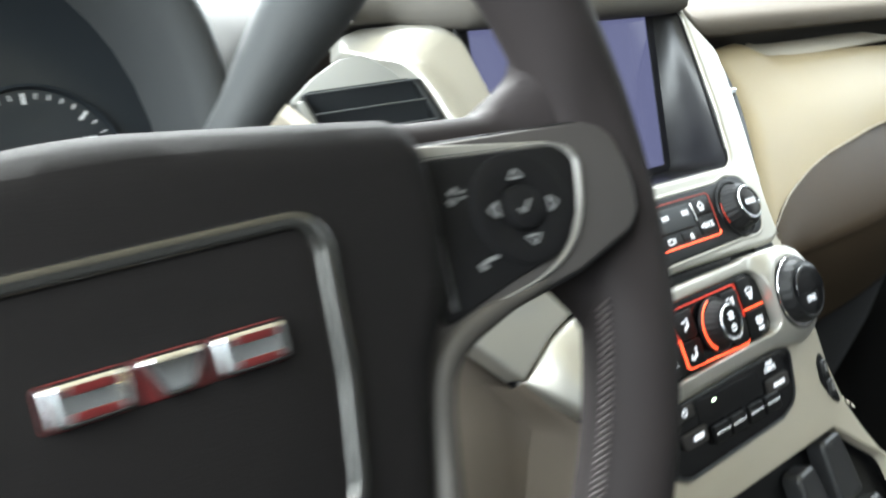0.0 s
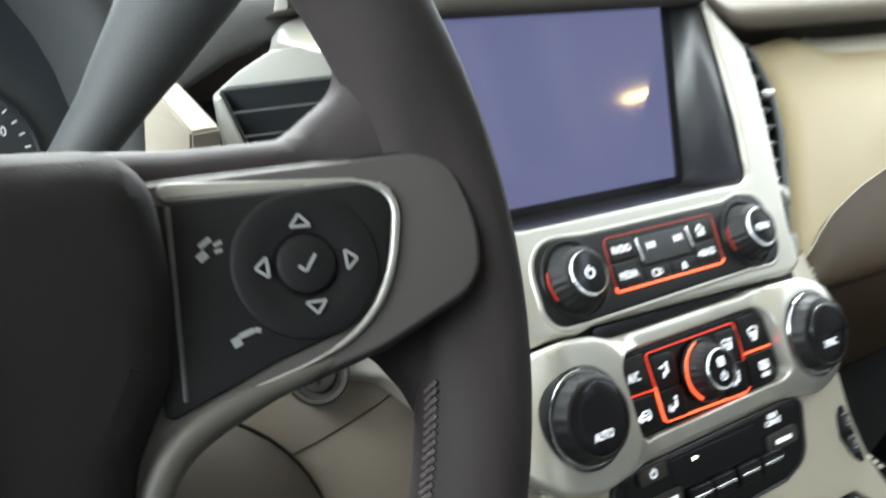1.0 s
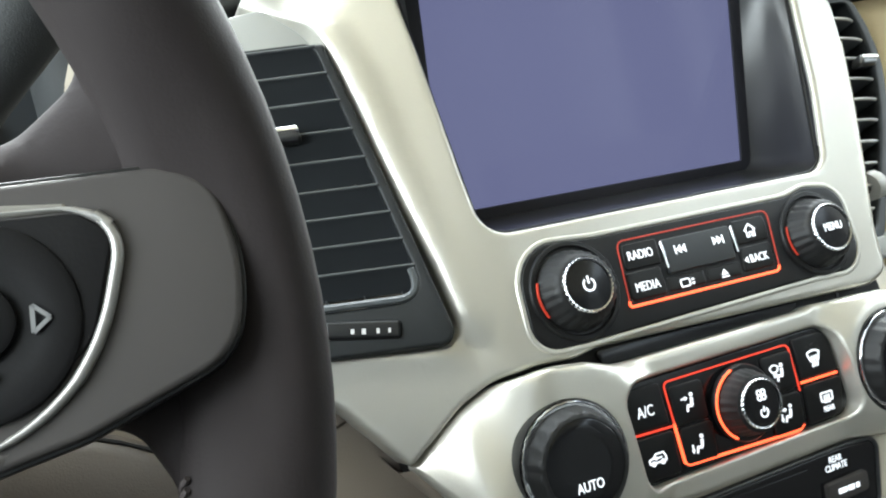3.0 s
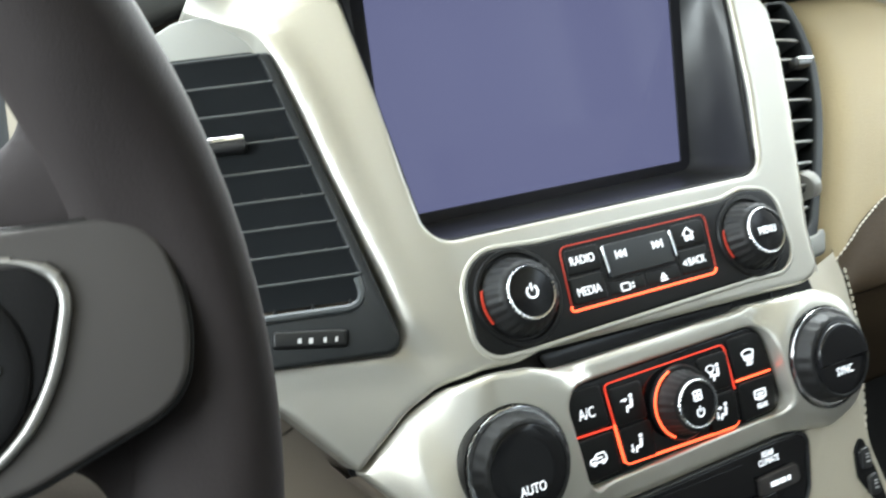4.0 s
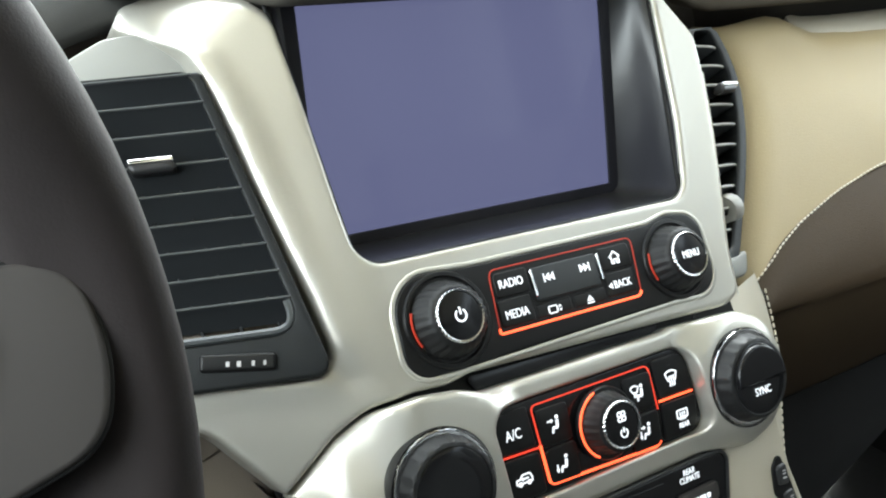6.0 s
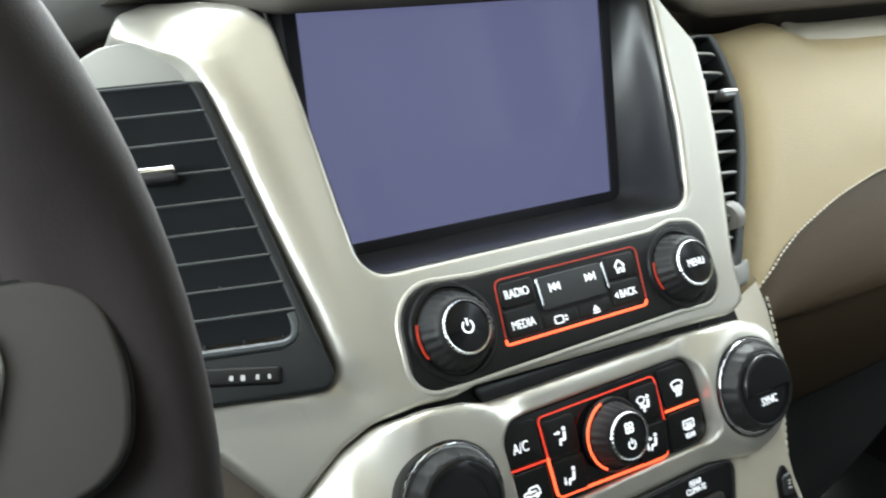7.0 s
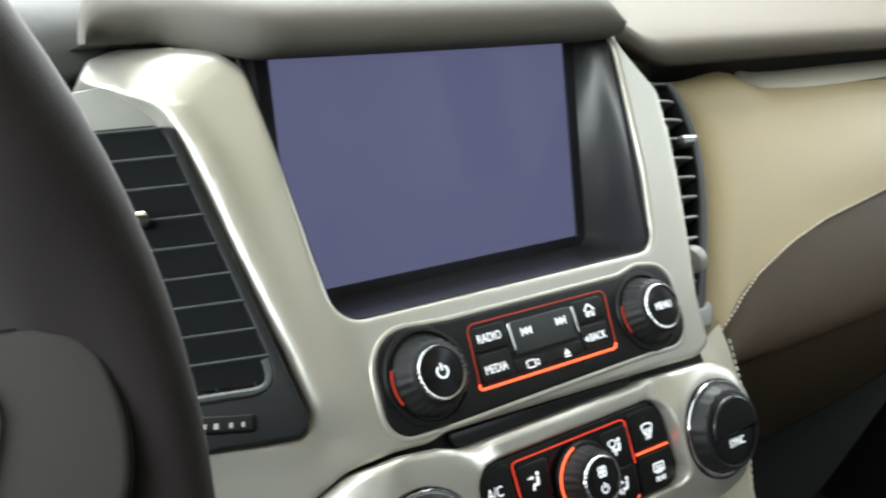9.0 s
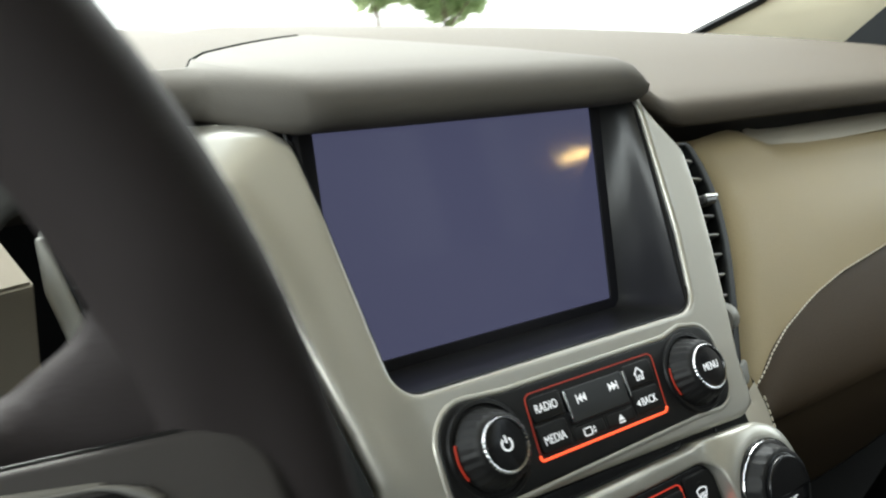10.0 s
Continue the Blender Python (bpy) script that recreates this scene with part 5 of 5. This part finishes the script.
for r, d in ((0.112, 0.045), (0.1115, 0.030), (0.109, 0.024), (0.098, 0.010), (0.080, -0.004), (0.055, -0.013), (0.030, -0.018), (0.006, -0.02)):
    dome_rings.append([(-0.302 + r * math.cos(2 * math.pi * k / 48), d * 0.55 + 0.016, 0.729 + r * math.sin(2 * math.pi * k / 48)) for k in range(48)])
part("column_surround", loft(dome_rings, True, False, True), COLUMN, column, "taupe plastic surround below the column", sharp=60)
part("seam", tube([(-0.302 + 0.1122 * math.cos(2 * math.pi * k / 64), 0.0345, 0.729 + 0.1122 * math.sin(2 * math.pi * k / 64)) for k in range(64)], 0.0010, 6, True), BLACK, column, "dark gap round the surround")

# ---- console under the stack ----
console = thing("centre_console", stack(0, -250), "beige plastic centre console with black switch tray", "centre console")
TRAY = rpoly([(-26, -157, 4), (49, -155.5, 20), (113, -154.5, 9), (168, -194, 14), (150, -290, 6), (-20, -290, 6)])
CHEEK = rpoly([(-112, -86, 4), (-95, -88, 6), (-60, -84, 6), (60, -81, 6), (92, -85, 6), (118, -78, 4), (124, -110, 20), (134, -140, 30), (165, -190, 30), (210, -250, 20), (220, -316, 2), (-160, -316, 2), (-135, -200, 20), (-118, -110, 20)])
part("face", solid(CHEEK, [inset(REAR_PANEL, -1.8), TRAY], -1.6, 10, 2.0, stack, range(-150, 220, 30), range(-310, -86, 14)), BEIGE, console)
part("tray", solid(inset(TRAY, -3), [], -18, 4, 0.5, stack, [], range(-290, -180, 14)), BLACK, console, "black switch tray")
for u, v, w, h in ((104, -181, 19, 24), (64, -189, 17, 22), (122, -232, 19, 24), (80, -240, 18, 22)):
    part("switch", solid(rpoly([(u - w + 4, v - h, 5), (u + w, v - h + 3, 5), (u + w - 5, v + h, 6), (u - w + 7, v + h - 2, 6)]), [], -1, 14, 4, stack), LINER, console, "grey rubber switch")
slot = part("side_slot", solid(rpoly([(115, -99, 3), (109, -107, 5), (109, -121, 6), (119, -136, 4), (129, -143, 3), (123, -121, 20)]), [], -0.4, 4, 0.6, stack, [], [-110, -120, -130]), BLACK, console, "black slot in the console side")
for u, v in ((115.5, -112), (119, -127)):
    k = part("side_switch", solid(rpoly([(u - 4, v - 5, 2), (u + 4, v - 6, 2), (u + 2.5, v + 6, 2), (u - 4.5, v + 5, 2)]), [], 1.2, 3, 1.0, stack), LINER, slot, "small grey switch")
    part("legend", flat([bar(-1, 2.2, 1.2, 2.2, 0.7), bar(-1, 0.6, 1.2, 0.6, 0.7), bar(-1, -1.6, 1.6, -1.8, 0.9)], on_stack(u, v, 1.2)), PRINT, k, "small white marks")
right_edge = [Vector(p) for p in ((0.1725, 0.030, 0.812), (0.169, 0.019, 0.798), (0.1655, 0.0096, 0.785), (0.158, -0.002, 0.769), (0.150, -0.012, 0.755), (0.142, -0.023, 0.740), (0.1358, -0.0325, 0.7252))]
right_edge += [stack(u, v, -2) for u, v in ((140, -150), (165, -191), (209, -250), (219, -312))]
# black here paints in the shade that a seat would cast
part("side", loft([right_edge, [p + Vector((0.004, 0.004, -0.004)) for p in right_edge], [p + Vector((0.006, 0.10, -0.03)) for p in right_edge], [p + Vector((0.0, 0.35, -0.1)) for p in right_edge]], False), BLACK, console, "console side coloured black for the footwell shade")
stitches([p + Vector((0.0012, -0.0028, 0.0018)) for p in right_edge[:8]], 0.0042, console, THREAD, r=0.0006)
inner = [Vector(p) for p in ((0.112, 0.006, 0.832), (0.119, -0.004, 0.817), (0.121, -0.012, 0.803), (0.1215, -0.022, 0.785), (0.121, -0.026, 0.769), (0.121, -0.030, 0.755), (0.1215, -0.036, 0.740), (0.124, -0.041, 0.7252))]
outer_edge = [Vector((0.1715, 0.037, 0.824))] + right_edge[:7]
part("cream_side", loft([inner, [a.lerp(b, 0.3) + Vector((0.002, -0.002, 0)) for a, b in zip(inner, outer_edge)], [a.lerp(b, 0.8) + Vector((0.003, -0.003, 0)) for a, b in zip(inner, outer_edge)], outer_edge], False), BEIGE, console, "beige side beside the bezel", sharp=60)
part("seam", tube([(0.1605, 0.0265, 0.8175), (0.1655, 0.0262, 0.8155), (0.1690, 0.0245, 0.8125), (0.1695, 0.0225, 0.809)], 0.0012, 8), BLACK, console, "dark curved gap")
left_edge = [stack(u, v, -2) for u, v in ((-146, -52), (-130, -70), (-114, -88), (-118, -110), (-134, -200), (-158, -310))]
part("side", loft([left_edge, [p + Vector((-0.003, 0.006, -0.004)) for p in left_edge], [p + Vector((-0.004, 0.25, -0.05)) for p in left_edge]], False), TAN, console, "tan console side")
vr = [stack(u, v, -1) for u, v in ((107.5, -14), (110, 10), (116.5, 34), (126.5, 75), (132.5, 107))]
part("side_trim", loft([vr, [p + Vector((0.004, 0.003, 0)) for p in vr], [p + Vector((0.020 - 0.004 * i, 0.026, -0.002)) for i, p in enumerate(vr)], [p + Vector((0.030 - 0.006 * i, 0.06, -0.004)) for i, p in enumerate(vr)]], False), SILVER, console, "satin silver side of the stack", sharp=60)
dark_back = [(0.10, 0.045, 0.85), (0.19, 0.075, 0.85), (0.19, 0.06, 0.80), (0.10, 0.03, 0.78)]
part("seam_backing", loft([[dark_back[0], dark_back[1]], [dark_back[3], dark_back[2]]], False), BLACK, console, "dark seam behind the side")

# ---- cabin shell ----
solo("floor", block((-0.95, -2.6, 0.22), (0.95, 1.1, 0.28), 0.01), CARPET, (0, 0, 0.25), "dark carpeted cabin floor", "floor", "structure")
solo("roof_lining", block((-0.72, -2.6, 1.60), (0.72, 0.22, 1.66), 0.03), HEADLINER, (0, -1, 1.6), "pale cloth roof lining", "ceiling", "structure")
for s, nm in ((-1, "left"), (1, "right")):
    # door walls coloured dark for the footwell's shade and less bounce light
    solo("wall_" + nm, block((s * 0.93 - 0.04, -2.6, 0.25), (s * 0.93 + 0.04, 0.62, 0.952), 0.02), CARPET, (s * 0.93, -1, 0.3), "door wall below the windows, coloured dark for footwell shade", "wall", "structure")
    line = [Vector((s * x, y, z)) for x, y, z in ((0.868, 0.66, 0.955), (0.863, 0.60, 0.984), (0.862, 0.50, 1.032), (0.835, 0.36, 1.14), (0.77, 0.18, 1.34), (0.70, 0.02, 1.62))]
    loops, broad = [], 2.8 if s > 0 else 1.0
    for i, c in enumerate(line):
        w = 1.0 - 0.09 * i
        loops.append([c + Vector((s * a * w, b * w, 0)) for a, b in ((0.0, 0.0), (0.025, -0.055 * broad), (0.075, -0.12 * broad), (0.12, -0.13 * broad), (0.13, -0.05), (0.09, 0.06), (0.02, 0.05))])
    solo("windscreen_pillar", loft(loops, True, True, True), HEADLINER, line[1], "pale cloth-covered windscreen pillar", "pillar", "structure", sharp=50)
    solo("windscreen_gasket", tube([p + Vector((-s * 0.003, 0.004, 0)) for p in line], 0.0062, 8), BLACK, line[1], "black rubber gasket along the windscreen pillar", "gasket", "structure")
    solo("door_pillar", block((s * 0.83 - 0.04, -0.95, 0.98), (s * 0.83 + 0.04, -0.78, 1.62), 0.02), COWL, (s * 0.83, -0.86, 1), "charcoal door pillar", "pillar", "structure")
    corner = [(0.40, 0.972), (0.363, 1.006), (0.335, 1.032), (0.28, 1.065), (0.16, 1.08), (0.13, 1.06), (0.12, 0.945), (0.41, 0.945)]
    solo("mirror_corner", loft([[(s * x, y, z) for y, z in corner] for x in (0.872, 0.96)], True, True, True), VENT_BLACK, (s * 0.93, 0.4, 0.99), "charcoal corner cover at the window", "trim", "structure")
# unseen panel, added to keep rear-left light off the wheel hub
solo("rear_left_light_block", block((-0.97, -0.78, 0.985), (-0.89, -0.58, 1.62), 0.01), COWL, (-0.93, -0.64, 0.99), "unseen charcoal panel added to block light from rear left", "wall", "structure")
# unseen panel, added to shade the footwell as a seat would
solo("footwell_light_block", block((0.24, -0.52, 0.28), (0.89, -0.46, 0.98), 0.01), CARPET, (0.56, -0.49, 0.28), "unseen dark panel added to shade the passenger footwell", "wall", "structure")
# unseen closure across the cabin, added to hold back light from behind
solo("rear_light_block", block((-0.95, -1.20, 0.25), (0.95, -1.12, 1.62), 0.02), COWL, (0, -1.16, 0.3), "unseen charcoal closure added to block light from behind", "wall", "structure")
solo("firewall", block((-0.95, 0.95, 0.25), (0.95, 1.02, 0.90), 0.01), BLACK, (0, 0.98, 0.3), "black bulkhead under the windscreen", "wall", "structure")

# ---- outside ----
g = bmesh.new()
bmesh.ops.create_grid(g, x_segments=8, y_segments=8, size=400)
solo("ground", g, ASPHALT, (0, 0, -0.45), "pale asphalt yard round the car", "ground", "structure")


# unseen dark wall, added to darken what the display reflects on the right
SIDE_BLOCK = material("dark_grey_plaster", (0.06, 0.058, 0.055), 0.85, 0.0, 0.4, 120, 0.12, 2)
solo("side_light_block", block((3.4, -8.0, -0.45), (3.7, -0.8, 3.6), 0.02), SIDE_BLOCK, (3.55, -4, -0.45), "unseen plain dark wall added to block sky on the right", "wall", "structure")


def tree(x, y, h, seed):
    rnd = random.Random(seed)
    t = thing("tree", (x, y, -0.45), "leafy green tree beyond the windscreen", "tree", "trees outside")
    trunk = [Vector((x + 0.1 * math.sin(k), y, -0.45 + h * 0.6 * k / 6)) for k in range(7)]
    part("trunk", tube(trunk, lambda f: 0.05 * (1 - 0.6 * f), 10), BARK, t)
    for k in range(6):
        a = rnd.uniform(0, 6.28)
        s = trunk[3 + k % 4]
        part("limb", tube([s, s + Vector((math.cos(a) * 0.6, math.sin(a) * 0.6, 0.5)), s + Vector((math.cos(a) * 1.3, math.sin(a) * 1.3, 1.2))], lambda f: 0.025 * (1 - 0.7 * f), 6), BARK, t)
    bm = bmesh.new()
    for k in range(1500):
        d = Vector((rnd.gauss(0, 1), rnd.gauss(0, 1), rnd.gauss(0, 0.8))).normalized() * rnd.uniform(0.4, 1.0) ** 0.5
        c = Vector((x, y, -0.45 + h * 0.555)) + Vector((d.x * h * 0.32, d.y * h * 0.32, d.z * h * 0.26)) * (0.75 + 0.3 * noise.noise(d * 2 + Vector((seed, 0, 0))))
        q = Euler((rnd.uniform(0, 6.28), rnd.uniform(0, 6.28), 0)).to_matrix()
        s = rnd.uniform(0.06, 0.13)
        bm.faces.new([bm.verts.new(c + q @ Vector(p) * s) for p in ((-1, 0, 0), (0, -0.5, 0.1), (1, 0, 0), (0, 0.5, 0.1))])
    crown = part("crown", bm, LEAF, t, "loose green foliage")
    return crown


tree(8.75, 12.5, 3.05, 3)
tree(9.65, 11.9, 2.55, 5)
tree(13.5, 16.5, 3.2, 8)

# unseen lamp, placed so that its reflection makes the display's warm streak; post added
lamp = thing("streak_lamp", (2.23, -1.93, -0.45), "unseen warm lamp on an added post, for the display's streak", "lamp")
part("post", tube([(2.23, -1.93, -0.45), (2.23, -1.93, 1.40)], 0.012, 8), BLACK, lamp)
part("glowing_tube", tube([(2.200, -1.953, 1.384), (2.217, -1.940, 1.385), (2.253, -1.910, 1.388), (2.270, -1.897, 1.389)], 0.0065, 10), material("warm_lamp_glass", (0.9, 0.7, 0.4), 0.4, glow=(1.0, 0.62, 0.22), glow_strength=36.0), lamp, "warm glowing tube")
